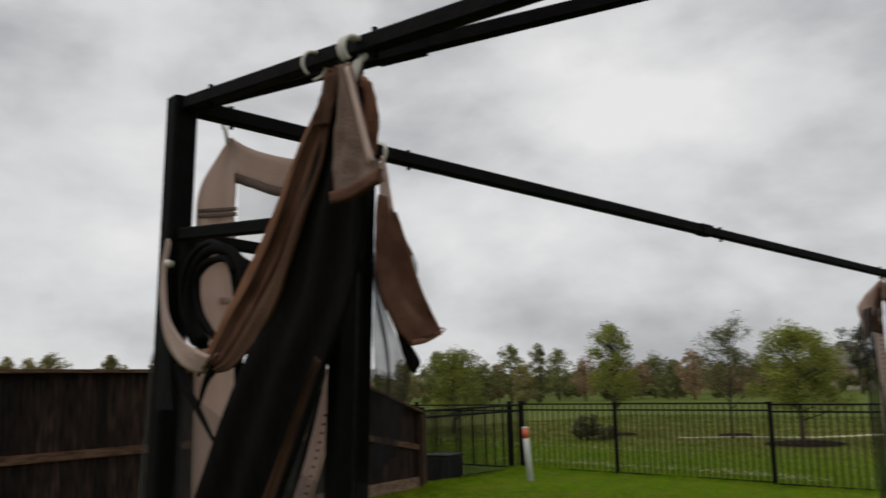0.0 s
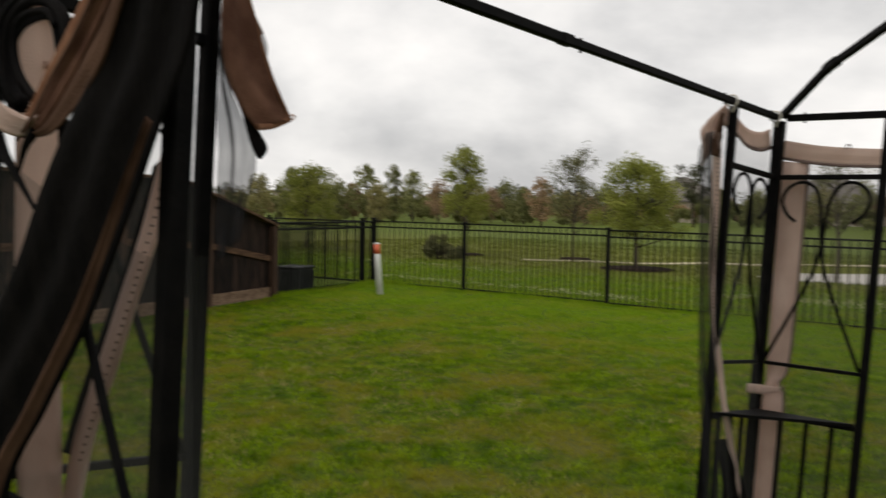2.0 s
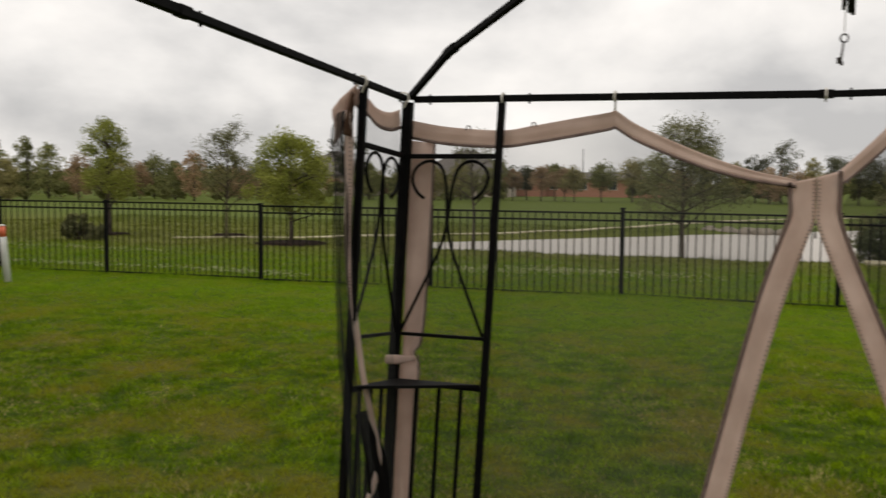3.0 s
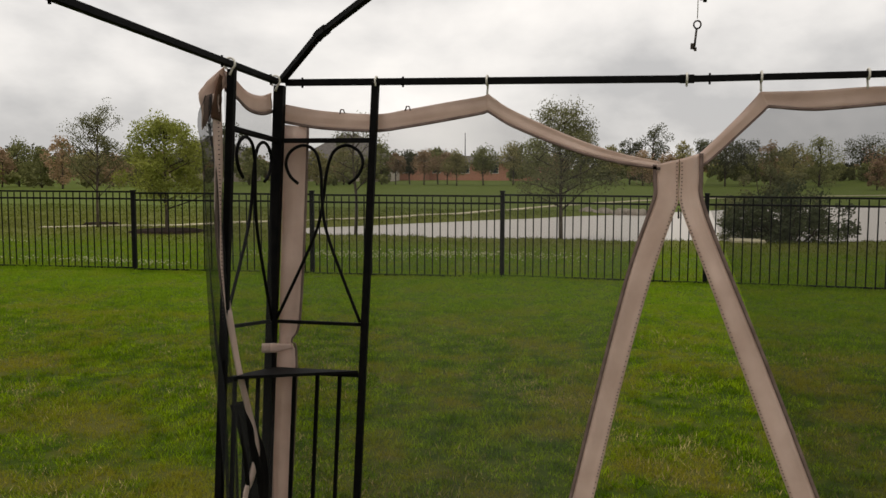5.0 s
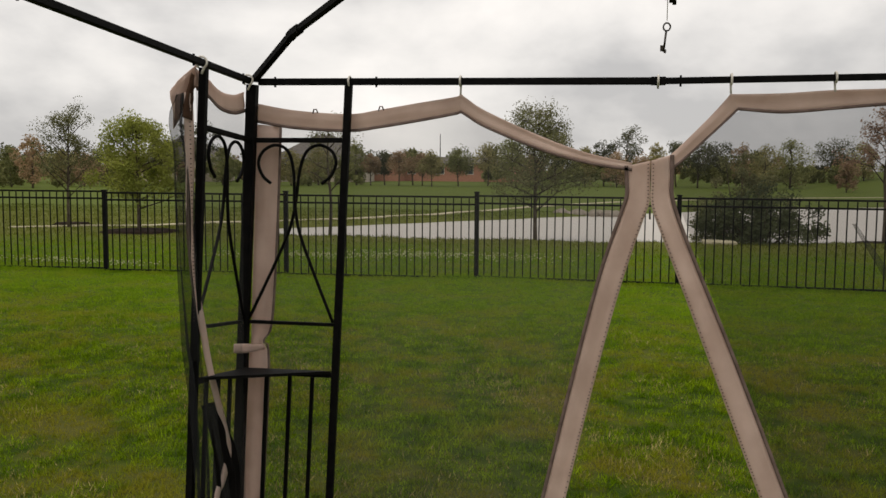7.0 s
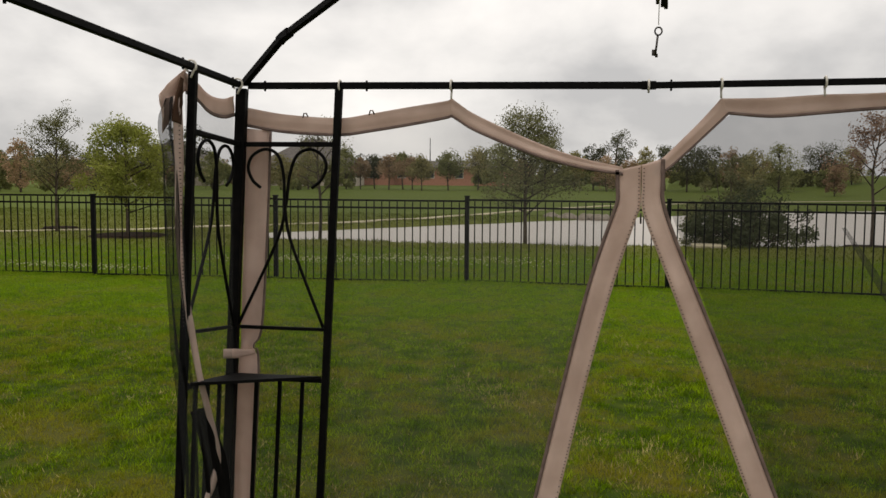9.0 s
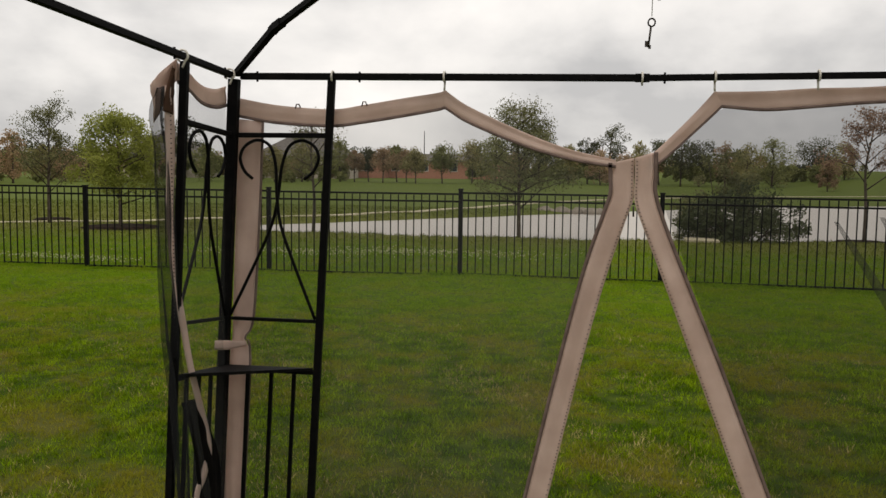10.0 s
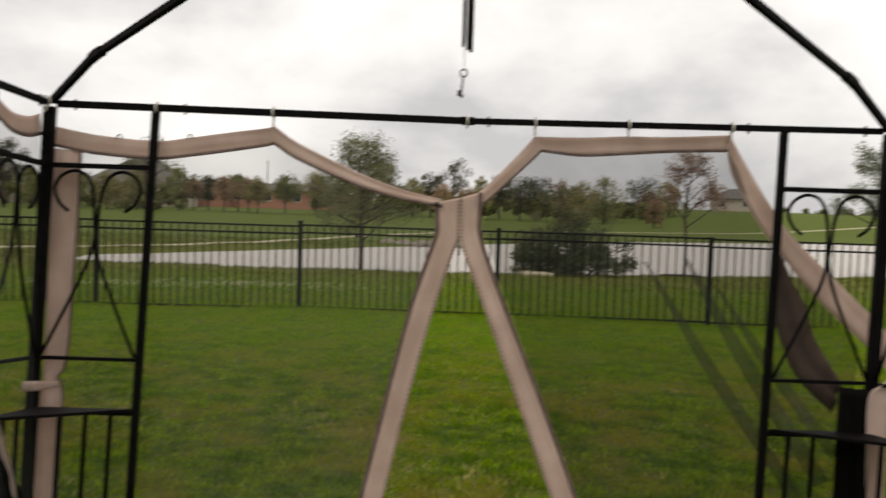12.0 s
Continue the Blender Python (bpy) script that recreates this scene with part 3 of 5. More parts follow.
# ---- trees ----
def crown_mesh(rng, mat, clumps, leaves, leaf):
    """Leaves: small bent quads in clumps round limb ends. clumps: list of (centre, radius)."""
    verts, faces = [], []
    for c, r in clumps:
        for _ in range(leaves):
            d = Vector((rng.gauss(0, 1), rng.gauss(0, 1), rng.gauss(0, 0.8)))
            d = d.normalized() * r * (rng.random() ** 0.45)
            p = c + d
            a = Vector((rng.gauss(0, 1), rng.gauss(0, 1), rng.gauss(0, 1))).normalized()
            b = a.orthogonal().normalized()
            k = leaf * rng.uniform(0.6, 1.4)
            i = len(verts)
            verts += [p - a * k, p + b * k * 0.5, p + a * k, p - b * k * 0.5]
            faces.append((i, i + 1, i + 2, i + 3))
    me = bpy.data.meshes.new("crown")
    me.from_pydata([tuple(v) for v in verts], [], faces)
    me.update()
    me.materials.append(mat)
    return me


def limbs_and_tips(rng, height, fork, count, reach, upward, bend=0.15):
    """Limb lines from the trunk and the points at which twigs end."""
    lines, tips = [], []
    for k in range(count):
        z0 = height * (fork + (0.92 - fork) * (k + rng.random()) / count)
        a = k * 2.4 + rng.uniform(-0.5, 0.5)
        span = reach * (1 - 0.55 * (z0 / height - fork) / (1 - fork)) * rng.uniform(0.65, 1.15)
        rise = upward * span * rng.uniform(0.6, 1.3)
        p0 = Vector((0, 0, z0))
        p2 = p0 + Vector((math.cos(a) * span, math.sin(a) * span, rise))
        p1 = (p0 + p2) / 2 + Vector((rng.uniform(-1, 1), rng.uniform(-1, 1), rng.uniform(-0.5, 1))) * span * bend
        lines.append((p0, p1, p2, z0))
        tips += [p2, p1 * 0.4 + p2 * 0.6]
        for _ in range(2):
            tw = p1 + Vector((rng.uniform(-1, 1), rng.uniform(-1, 1), rng.uniform(0.1, 0.9))) * span * 0.45
            lines.append((p1, (p1 + tw) / 2 + Vector((0, 0, 0.05)) * span, tw, height))
            tips.append(tw)
    return lines, tips


def tree(label, at, height, seed, mat, fork=0.35, count=9, reach=0.9, upward=0.7, radius=0.05, leaves=40, leaf=0.05, clump=0.28, group="", spin=0.0, category="tree"):
    rng = random.Random(seed)
    t = thing("tree", label, category, group, at=(at[0], at[1], float(ground_z(*at))))
    t.rotation_euler = (0, 0, spin)
    lines, tips = limbs_and_tips(rng, height, fork, count, reach, upward)
    bm = bmesh.new()
    lean = [Vector((rng.uniform(-1, 1) * 0.03 * height * s, rng.uniform(-1, 1) * 0.03 * height * s, height * 0.97 * s)) for s in (0, 0.3, 0.6, 0.85, 1)]
    lean[0] = Vector((0, 0, -0.05))
    sweep(bm, spline(lean, 3), [radius * (1.15 - 0.98 * k / 12) for k in range(13)], 7)
    for p0, p1, p2, z0 in lines:
        r = radius * (0.45 if z0 < height else 0.2)
        sweep(bm, [p0, p1, p2], [r, r * 0.65, r * 0.2], 4)
    part("trunk", bm, M_BARK, t, smooth=True)
    me = crown_mesh(rng, mat, [(p, clump * rng.uniform(0.6, 1.2)) for p in tips] + [(Vector((0, 0, height * 0.96)), clump * 0.7)], leaves, leaf)
    ob = new("crown", me)
    ob.parent = t
    return t


# young trees between the fence and the pond
near = "young trees by the pond"
tree("young round-crowned tree with fresh green leaves in a mulch ring", (-9.95, 16.75), 2.72, 11, M_LEAF_A, 0.20, 30, 1.12, 0.42, 0.045, 120, 0.030, 0.30, near)
tree("thin young tree with sparse feathery green leaves", (-12.3, 17.4), 2.95, 12, M_LEAF_C, 0.24, 22, 0.85, 1.0, 0.035, 60, 0.024, 0.24, near)
tree("thin young tree with sparse pale leaves by the water", (-5.1, 16.95), 2.85, 13, M_LEAF_C, 0.36, 12, 0.8, 0.8, 0.04, 40, 0.025, 0.24, near)
tree("young tree with olive drooping leaves by the water", (-0.2, 17.05), 3.0, 14, M_LEAF_C, 0.22, 28, 1.15, 0.5, 0.045, 105, 0.026, 0.32, near)
tree("young tree with a narrow bright green crown", (-16.2, 17.4), 3.2, 15, M_LEAF_A, 0.20, 24, 0.80, 0.8, 0.05, 84, 0.030, 0.26, near)
tree("small olive tree beyond the wooden fence", (-21.8, 15.8), 2.55, 16, M_LEAF_A, 0.16, 22, 1.2, 0.5, 0.05, 90, 0.034, 0.34, near)
tree("young pine-like tree with rust brown needles", (7.7, 18.5), 3.0, 17, M_LEAF_D, 0.4, 12, 0.95, 0.75, 0.04, 60, 0.034, 0.24, near)
tree("young tree with silvery green leaves at the water's edge", (13.7, 20.9), 3.6, 18, M_LEAF_E, 0.33, 14, 1.1, 0.6, 0.05, 130, 0.04, 0.34, near)
for x, y, r in MULCHED:
    bm = bmesh.new()
    bmesh.ops.create_cone(bm, cap_ends=True, segments=24, radius1=r, radius2=r * 0.8, depth=0.05)
    for v in bm.verts:
        v.co += Vector((random.uniform(-0.05, 0.05), random.uniform(-0.05, 0.05), 0.02))
    ring = mesh_object("mulch_ring", bm, M_MULCH)
    ring.location = (x, y, float(ground_z(x, y)) + 0.02)
    tagged(ring, "dark mulch ring round a young tree", "mulch")


def shrub(label, at, height, wide, seed, mat, clumps=40, leaves=60, leaf=0.05, upward=1.0):
    rng = random.Random(seed)
    t = thing("shrub", label, "shrub", at=(at[0], at[1], float(ground_z(*at))))
    bm, cl = bmesh.new(), []
    for k in range(clumps):
        a, r = rng.uniform(0, 6.28), rng.random() ** 0.6 * wide / 2
        z = height * rng.uniform(0.12, 1.0) * (1 - 0.55 * (2 * r / wide) ** 2)
        p = Vector((math.cos(a) * r, math.sin(a) * r * 0.7, z))
        cl.append((p, 0.20 * wide / 2.4 * rng.uniform(0.7, 1.3)))
        if k % 3 == 0:
            base = Vector((p.x * 0.25, p.y * 0.25, -0.03))
            sweep(bm, [base, (base + p) / 2 + Vector((0, 0, 0.15)), p], [0.018, 0.012, 0.005], 5)
    part("stems", bm, M_BARK, t, smooth=True)
    ob = new("foliage", crown_mesh(rng, mat, cl, leaves, leaf))
    ob.parent = t
    return t


shrub("dense dark green willow shrub at the water's edge", (4.85, 17.6), 1.35, 2.9, 31, M_LEAF_B, 70, 100, 0.042)
shrub("taller feathery green shrub behind the willow", (4.6, 18.9), 2.35, 2.3, 32, M_LEAF_C, 75, 130, 0.036)
shrub("low round dark shrub on the meadow", (-15.4, 15.4), 0.75, 1.2, 33, M_LEAF_C, 34, 110, 0.04)

# the far belt of park trees, by bearing from the gazebo (degrees west of north), distance, height and spread
def crown_tips(rng, height, low, wide, count, top_heavy):
    """Clump centres of a crown that starts at low and is widest below its middle, or near its top."""
    out = []
    for k in range(count):
        q = (k + rng.random()) / count
        body = math.sin(math.pi * min(1, 0.12 + 0.88 * q)) ** 0.7 if not top_heavy else 0.35 + 0.65 * q * (1.25 - q) * 2.2
        a, r = k * 2.4 + rng.uniform(-0.6, 0.6), wide / 2 * body * rng.uniform(0.25, 1.0)
        out.append(Vector((math.cos(a) * r, math.sin(a) * r, height * (low + (1 - low) * q) - 0.06 * height * rng.random())))
    return out


def park_tree(label, bearing, dist, height, wide, seed, mat, low=0.25, count=22, top_heavy=False, leaves=105, leaf=0.090):
    rng = random.Random(seed)
    a = radians(bearing)
    x, y = 1.5 - math.sin(a) * dist, -3.55 + math.cos(a) * dist
    t = thing("tree", label, "tree", "park trees", at=(x, y, float(ground_z(x, y))))
    tips = crown_tips(rng, height, low, wide, count, top_heavy)
    bm = bmesh.new()
    bend = rng.uniform(-0.04, 0.04) * height
    sweep(bm, spline([(0, 0, -0.05), (bend, bend * 0.5, height * 0.5), (0, bend, height * 0.95)], 4), [0.035 * height * 0.6 * (1.1 - 0.11 * k) for k in range(9)], 6)
    for p in tips[::2]:
        base = Vector((bend * 0.5, bend * 0.4, max(0.1, p.z - 0.22 * wide)))
        sweep(bm, [base, (base + p) / 2 + Vector((0, 0, 0.04 * wide)), p], [0.010 * height, 0.006 * height, 0.002 * height], 4)
    part("trunk", bm, M_BARK, t, smooth=True)
    spread = 0.5 * wide * (0.44 if not top_heavy else 0.46)
    ob = new("crown", crown_mesh(rng, mat, [(p, spread * rng.uniform(0.55, 1.15)) for p in tips], leaves, leaf))
    ob.parent = t
    return t


PINES = [(25.8, 76, 5.2, 3.2), (3.4, 88, 5.1, 2.8), (0.4, 90, 4.3, 2.6),
         (-1.1, 90, 5.7, 3.4), (-4.0, 92, 4.4, 2.7), (-5.3, 86, 4.1, 3.6), (-6.4, 88, 4.1, 3.2), (-12.9, 92, 3.7, 3.6), (14.3, 84, 3.0, 2.0), (28.0, 84, 4.0, 3.0)]
for k, (b, d, h, w) in enumerate(PINES):
    park_tree("dark pine with ragged open branches far across the park", b, d, h, w, 300 + k, M_FAR_D, 0.42, 20, True)
GREENS = [(51.1, 78, 4.4, 2.6), (46.4, 74, 4.7, 2.7), (44.6, 76, 4.7, 2.2), (43.4, 80, 4.4, 3.2), (49.3, 76, 4.3, 3.2), (48.2, 70, 3.0, 2.8), (36.3, 74, 2.9, 2.4), (37.5, 80, 3.5, 3.2), (24.4, 80, 3.2, 2.6), (16.1, 82, 3.8, 2.4), (12.5, 84, 3.3, 2.4),
          (9.6, 80, 3.2, 3.2), (6.2, 80, 4.0, 3.8), (-10.6, 84, 4.2, 3.8), (31.2, 78, 3.2, 3.0), (22.0, 82, 3.1, 3.0), (40.4, 76, 3.1, 3.0)]
for k, (b, d, h, w) in enumerate(GREENS):
    park_tree("broad dark green park tree far across the pond", b, d, h, w, 340 + k, M_FAR_A, 0.45 if 5 < b < 16 else 0.12, 24)
OLIVES = [(53.2, 72, 3.5, 3.0), (50.2, 74, 3.3, 3.0), (45.6, 70, 2.9, 2.2), (39.5, 74, 3.2, 3.4), (33.6, 76, 2.6, 2.8), (18.5, 80, 3.3, 3.2), (11.3, 78, 2.8, 2.6),
          (7.7, 82, 3.6, 3.2), (1.6, 86, 3.7, 2.4), (-2.8, 88, 4.1, 2.4), (-9.2, 82, 3.5, 3.2), (-14.6, 88, 3.2, 3.0), (20.2, 78, 2.8, 2.8)]
for k, (b, d, h, w) in enumerate(OLIVES):
    park_tree("olive green park tree with thin new leaves far across the pond", b, d, h, w, 380 + k, M_FAR_B, 0.45 if 5 < b < 16 else 0.16, 24, False, 95)
RUSTS = [(47.2, 76, 3.2, 2.0), (41.8, 74, 3.4, 2.6), (35.2, 70, 3.6, 2.2), (32.4, 76, 2.4, 3.0), (15.2, 82, 2.7, 2.2), (13.4, 80, 3.0, 2.6), (11.9, 82, 2.8, 2.8), (5.0, 84, 2.9, 3.0),
         (-0.4, 84, 3.1, 3.2), (-7.9, 84, 3.9, 2.5), (-13.7, 74, 2.1, 1.7), (-1.9, 86, 2.9, 3.0), (29.8, 80, 2.9, 2.6), (38.4, 78, 2.9, 2.2)]
for k, (b, d, h, w) in enumerate(RUSTS):
    park_tree("rust-tinged park tree coming into leaf far across the pond", b, d, h, w, 420 + k, M_FAR_C, 0.45 if 5 < b < 16 else 0.2, 22, False, 70)
SIDE = [(74.3, 62, 4.4, 3.0), (75.4, 64, 4.2, 2.2), (71.0, 62, 4.4, 1.9), (76.6, 60, 4.1, 2.0), (68.4, 62, 4.3, 1.6), (66.0, 60, 4.1, 1.8), (78.6, 62, 4.2, 2.2)]
for k, (b, d, h, w) in enumerate(SIDE):
    park_tree("round green tree top showing over the wooden fence", b, d, 0.89 * h, w, 460 + k, M_FAR_B, 0.3, 24, False, 100)

# the woods behind, on the skyline: leafy clumps round many crowns
def far_woods(label, mat, crowns, seed, near, far, tall, per=430, arc=(-36, 96)):
    rng = np.random.default_rng(seed)
    ang = np.radians(rng.uniform(*arc, crowns))
    dist = rng.uniform(near, far, crowns)
    cx, cy = 1.6 - np.sin(ang) * dist, -3.5 + np.cos(ang) * dist
    height = rng.uniform(0.55, 1.0, crowns) * tall
    wide = height * rng.uniform(0.3, 0.5, crowns)
    # each crown is a heap of eight lumps
    lump = rng.normal(0, 1, (crowns, 8, 3))
    lump *= 0.62 * rng.uniform(0.5, 1, (crowns, 8, 1)) / np.linalg.norm(lump, axis=2)[:, :, None]
    d = rng.normal(0, 1, (crowns, per, 3))
    d /= np.linalg.norm(d, axis=2)[:, :, None]
    d *= 0.38 * rng.uniform(0.1, 1, (crowns, per, 1)) ** 0.45
    d += lump[np.arange(crowns)[:, None], rng.integers(0, 8, (crowns, per))]
    low = rng.uniform(0.0, 0.25, crowns)
    c = np.stack([cx[:, None] + d[:, :, 0] * wide[:, None], cy[:, None] + d[:, :, 1] * wide[:, None],
                  height[:, None] * (low[:, None] + (1 - low[:, None]) * (0.5 + 0.5 * d[:, :, 2]))], -1).reshape(-1, 3)
    n = len(c)
    a = rng.normal(0, 1, (n, 3))
    a /= np.linalg.norm(a, axis=1)[:, None]
    b = np.cross(a, rng.normal(0, 1, (n, 3)))
    b /= np.linalg.norm(b, axis=1)[:, None]
    k = rng.uniform(0.10, 0.24, (n, 1))
    v = np.stack([c - a * k, c + b * k * 0.6, c + a * k, c - b * k * 0.6], 1).reshape(-1, 3)
    return tagged(raw("far_woods", v.tolist(), np.arange(4 * n).reshape(-1, 4).tolist(), mat), label, "woods", kind="stuff")


far_woods("dark green belt of far woods on the skyline", M_FAR_D, 260, 8, 130, 230, 6.2, 300, (-15.5, 96))
far_woods("olive scrub and trees far across the park", M_FAR_B, 240, 9, 124, 200, 4.0, 280, (-15.5, 96))
far_woods("rust-brown bare scrub far across the park", M_FAR_C, 240, 10, 124, 200, 4.2, 280, (-15.5, 96))
far_woods("low far trees beyond the mown park", M_FAR_A, 60, 17, 200, 250, 3.6, 240, (-36, -15.5))
far_woods("dark green scrub under the park trees", M_FAR_A, 130, 14, 82, 112, 2.9, 340, (16, 58))
far_woods("dark green scrub beyond the water", M_FAR_A, 100, 16, 84, 112, 2.7, 340, (-15, 8))
far_woods("brown thicket under the park trees", M_FAR_C, 90, 15, 84, 108, 2.3, 360, (16, 58))
far_woods("low green and olive bushes on the park lawn", M_FAR_A, 60, 13, 66, 84, 1.5, 240, (16, 60))


# ---- houses far off ----
def house(label, at, size, eave, ridge, turn, wall, windows=3, overhang=0.4):
    h = thing("house", label, "house", at=(at[0], at[1], float(ground_z(*at))))
    h.rotation_euler = (0, 0, radians(turn))
    sx, sy = size[0] / 2, size[1] / 2
    bm = bmesh.new()
    add_box(bm, (-sx, -sy, -0.2), (sx, sy, eave))
    part("wall", bm, wall, h)
    bm = bmesh.new()
    ox, oy = sx + overhang, sy + overhang
    r = max(0.2, sx - sy * 0.9)
    lo = [bm.verts.new(p) for p in ((-ox, -oy, eave - 0.05), (ox, -oy, eave - 0.05), (ox, oy, eave - 0.05), (-ox, oy, eave - 0.05))]
    up = [bm.verts.new(p) for p in ((-ox, -oy, eave + 0.16), (ox, -oy, eave + 0.16), (ox, oy, eave + 0.16), (-ox, oy, eave + 0.16))]
    a, b = bm.verts.new((-r, 0, ridge)), bm.verts.new((r, 0, ridge))
    bm.faces.new(lo[::-1])
    for i in range(4):
        bm.faces.new((lo[i], lo[(i + 1) % 4], up[(i + 1) % 4], up[i]))
    bm.faces.new((up[0], up[1], b, a))
    bm.faces.new((up[1], up[2], b))
    bm.faces.new((up[2], up[3], a, b))
    bm.faces.new((up[3], up[0], a))
    part("roof", bm, M_ROOF, h)
    for y0, y1 in ((-oy, oy),):
        bm = bmesh.new()
        add_box(bm, (ox + 0.002, y0, eave - 0.04), (ox + 0.11, y1, eave + 0.10), 0.01)
        part("gutter", bm, M_WHITE, h, "white eaves gutter")
    for k in range(windows):
        x = -sx + size[0] * (k + 0.5) / windows
        bm = bmesh.new()
        add_box(bm, (x - 0.55, -sy - 0.03, 0.9), (x + 0.55, -sy + 0.02, 2.1), 0.01)
        w = part("window", bm, M_WHITE, h)
        bm = bmesh.new()
        add_box(bm, (x - 0.48, -sy - 0.045, 0.97), (x + 0.48, -sy - 0.031, 2.03))
        part("pane", bm, M_GLASS, w)
    return h


house("low red brick house with a grey shingle roof", (-18, 113), (15, 8), 2.2, 3.2, 0, M_BRICK, 4)
house("red brick house with a steep grey roof far across the pond", (-27, 109), (5, 6), 2.4, 3.5, 0, M_BRICK, 1)
house("large house with a dark grey hip roof behind trees", (-32, 99), (11, 10), 2.3, 5.5, 10, M_STUCCO, 3)
house("house with a grey hip roof behind trees", (-46, 92), (9, 9), 2.3, 5.2, 15, M_STUCCO, 3)
house("beige house with a brown roof beyond the lawn", (63, 182), (9, 8), 2.4, 4.6, -15, M_STUCCO, 2)
house("beige house among trees beyond the park", (-128, 104), (11, 8), 3.2, 5.2, 50, M_STUCCO, 3)
house("beige house with a grey roof among trees", (-150, 78), (11, 8), 3.2, 5.2, 60, M_STUCCO, 3)
house("two-storey house next door with white eaves", (-16.65, -8.74), (9, 11), 6.0, 8.6, 0, M_STUCCO, 3, 0.7)

mast = thing("radio_mast", "thin grey radio mast far away", "mast", at=(-26.5, 143.8, 0))
bar("pole", [(0, 0, 0), (0, 0, 7.4)], [0.12, 0.05], M_STEEL, mast)


# ---- yard things ----
marker = thing("marker_post", "white plastic utility marker post with an orange-red cap band, leaning slightly", "marker post", at=(-9.48, 7.1, 0))
marker.rotation_euler = (radians(-1), radians(-7), 0)
bm = bmesh.new()
sweep(bm, [(0, 0, -0.05), (0, 0, 0.55), (0, 0, 0.86)], [0.055, 0.05, 0.048], 14)
part("tube", bm, M_PIPE, marker, smooth=True)
bm = bmesh.new()
sweep(bm, [(0, 0, 0.70), (0, 0, 0.865)], [0.0505, 0.0505], 14)
part("band", bm, M_RED, marker, "faded orange-red band", smooth=True)
bm = bmesh.new()
sweep(bm, [(0, 0, 0.866), (0, 0, 0.885), (0, 0, 0.895)], [0.056, 0.05, 0.02], 14)
part("cap", bm, M_PIPE, marker, smooth=True)

box = thing("utility_box", "dark ribbed metal air-conditioner box behind the side fence", "utility box", at=(-10.95, 6.45, float(ground_z(-10.95, 6.45))))
box.rotation_euler = (0, 0, radians(20))
bm = bmesh.new()
add_box(bm, (-0.245, -0.245, 0), (0.245, 0.245, 0.40), 0.02)
part("body", bm, M_BOX, box)
bm = bmesh.new()
add_box(bm, (-0.26, -0.26, 0.401), (0.26, 0.26, 0.44), 0.012)
part("lid", bm, M_BOX, box)
for k in range(9):
    for side, sgn in (("x", 1), ("y", -1)):
        bm = bmesh.new()
        q = -0.22 + 0.055 * k
        if side == "x":
            add_box(bm, (0.246, q - 0.012, 0.04), (0.258, q + 0.012, 0.37), 0.003)
        else:
            add_box(bm, (q - 0.012, -0.258, 0.04), (q + 0.012, -0.246, 0.37), 0.003)
        part("rib", bm, M_BOX, box)


# ---- cloth ----
def cloth(name, edge_a, edge_b, mat, parent, label="", nu=None, nv=5, fold=0.0, folds=3, thick=0.003, seed=0, off=(0, 0, 0)):
    """A sheet lofted between two smooth edges, gently creased across, with a little thickness."""
    a, b = spline(edge_a, 6), spline(edge_b, 6)
    n = nu or max(len(a), len(b))

    def along(line, t):
        q = t * (len(line) - 1)
        i = min(int(q), len(line) - 2)
        return line[i].lerp(line[i + 1], q - i)

    rng = random.Random(seed)
    ph = rng.uniform(0, 6)
    rows = []
    for i in range(n):
        t = i / (n - 1)
        pa, pb = along(a, t), along(b, t)
        d = (along(a, min(1, t + 0.03)) - along(a, max(0, t - 0.03)))
        nrm = d.cross(pb - pa)
        nrm = nrm.normalized() if nrm.length > 1e-7 else Vector((0, 1, 0))
        row = []
        for j in range(nv):
            s = j / (nv - 1)
            p = pa.lerp(pb, s)
            w = fold * (math.sin(s * folds * 2 * math.pi + ph + 1.5 * math.sin(5 * t + ph)) * math.sin(math.pi * min(1, max(0, s)) * 0.9 + 0.15)
                        + 0.6 * noise.noise(Vector((t * 7 + seed, s * 3, seed * 1.7))))
            row.append(p + nrm * w + Vector(off))
        rows.append((row, nrm))
    bm = bmesh.new()
    front = [[bm.verts.new(p + nn * thick / 2) for p in r] for r, nn in rows]
    back = [[bm.verts.new(p - nn * thick / 2) for p in r] for r, nn in rows]
    for i in range(n - 1):
        for j in range(nv - 1):
            bm.faces.new((front[i][j], front[i + 1][j], front[i + 1][j + 1], front[i][j + 1])).smooth = True
            bm.faces.new((back[i][j], back[i][j + 1], back[i + 1][j + 1], back[i + 1][j])).smooth = True
        for j, k in ((0, 1), (nv - 1, -1)):
            q = (front[i][j], back[i][j], back[i + 1][j], front[i + 1][j])
            bm.faces.new(q if k == 1 else q[::-1])
    for i, k in ((0, 1), (n - 1, -1)):
        for j in range(nv - 1):
            q = (front[i][j], front[i][j + 1], back[i][j + 1], back[i][j])
            bm.faces.new(q if k == 1 else q[::-1])
    return part(name, bm, mat, parent, label)


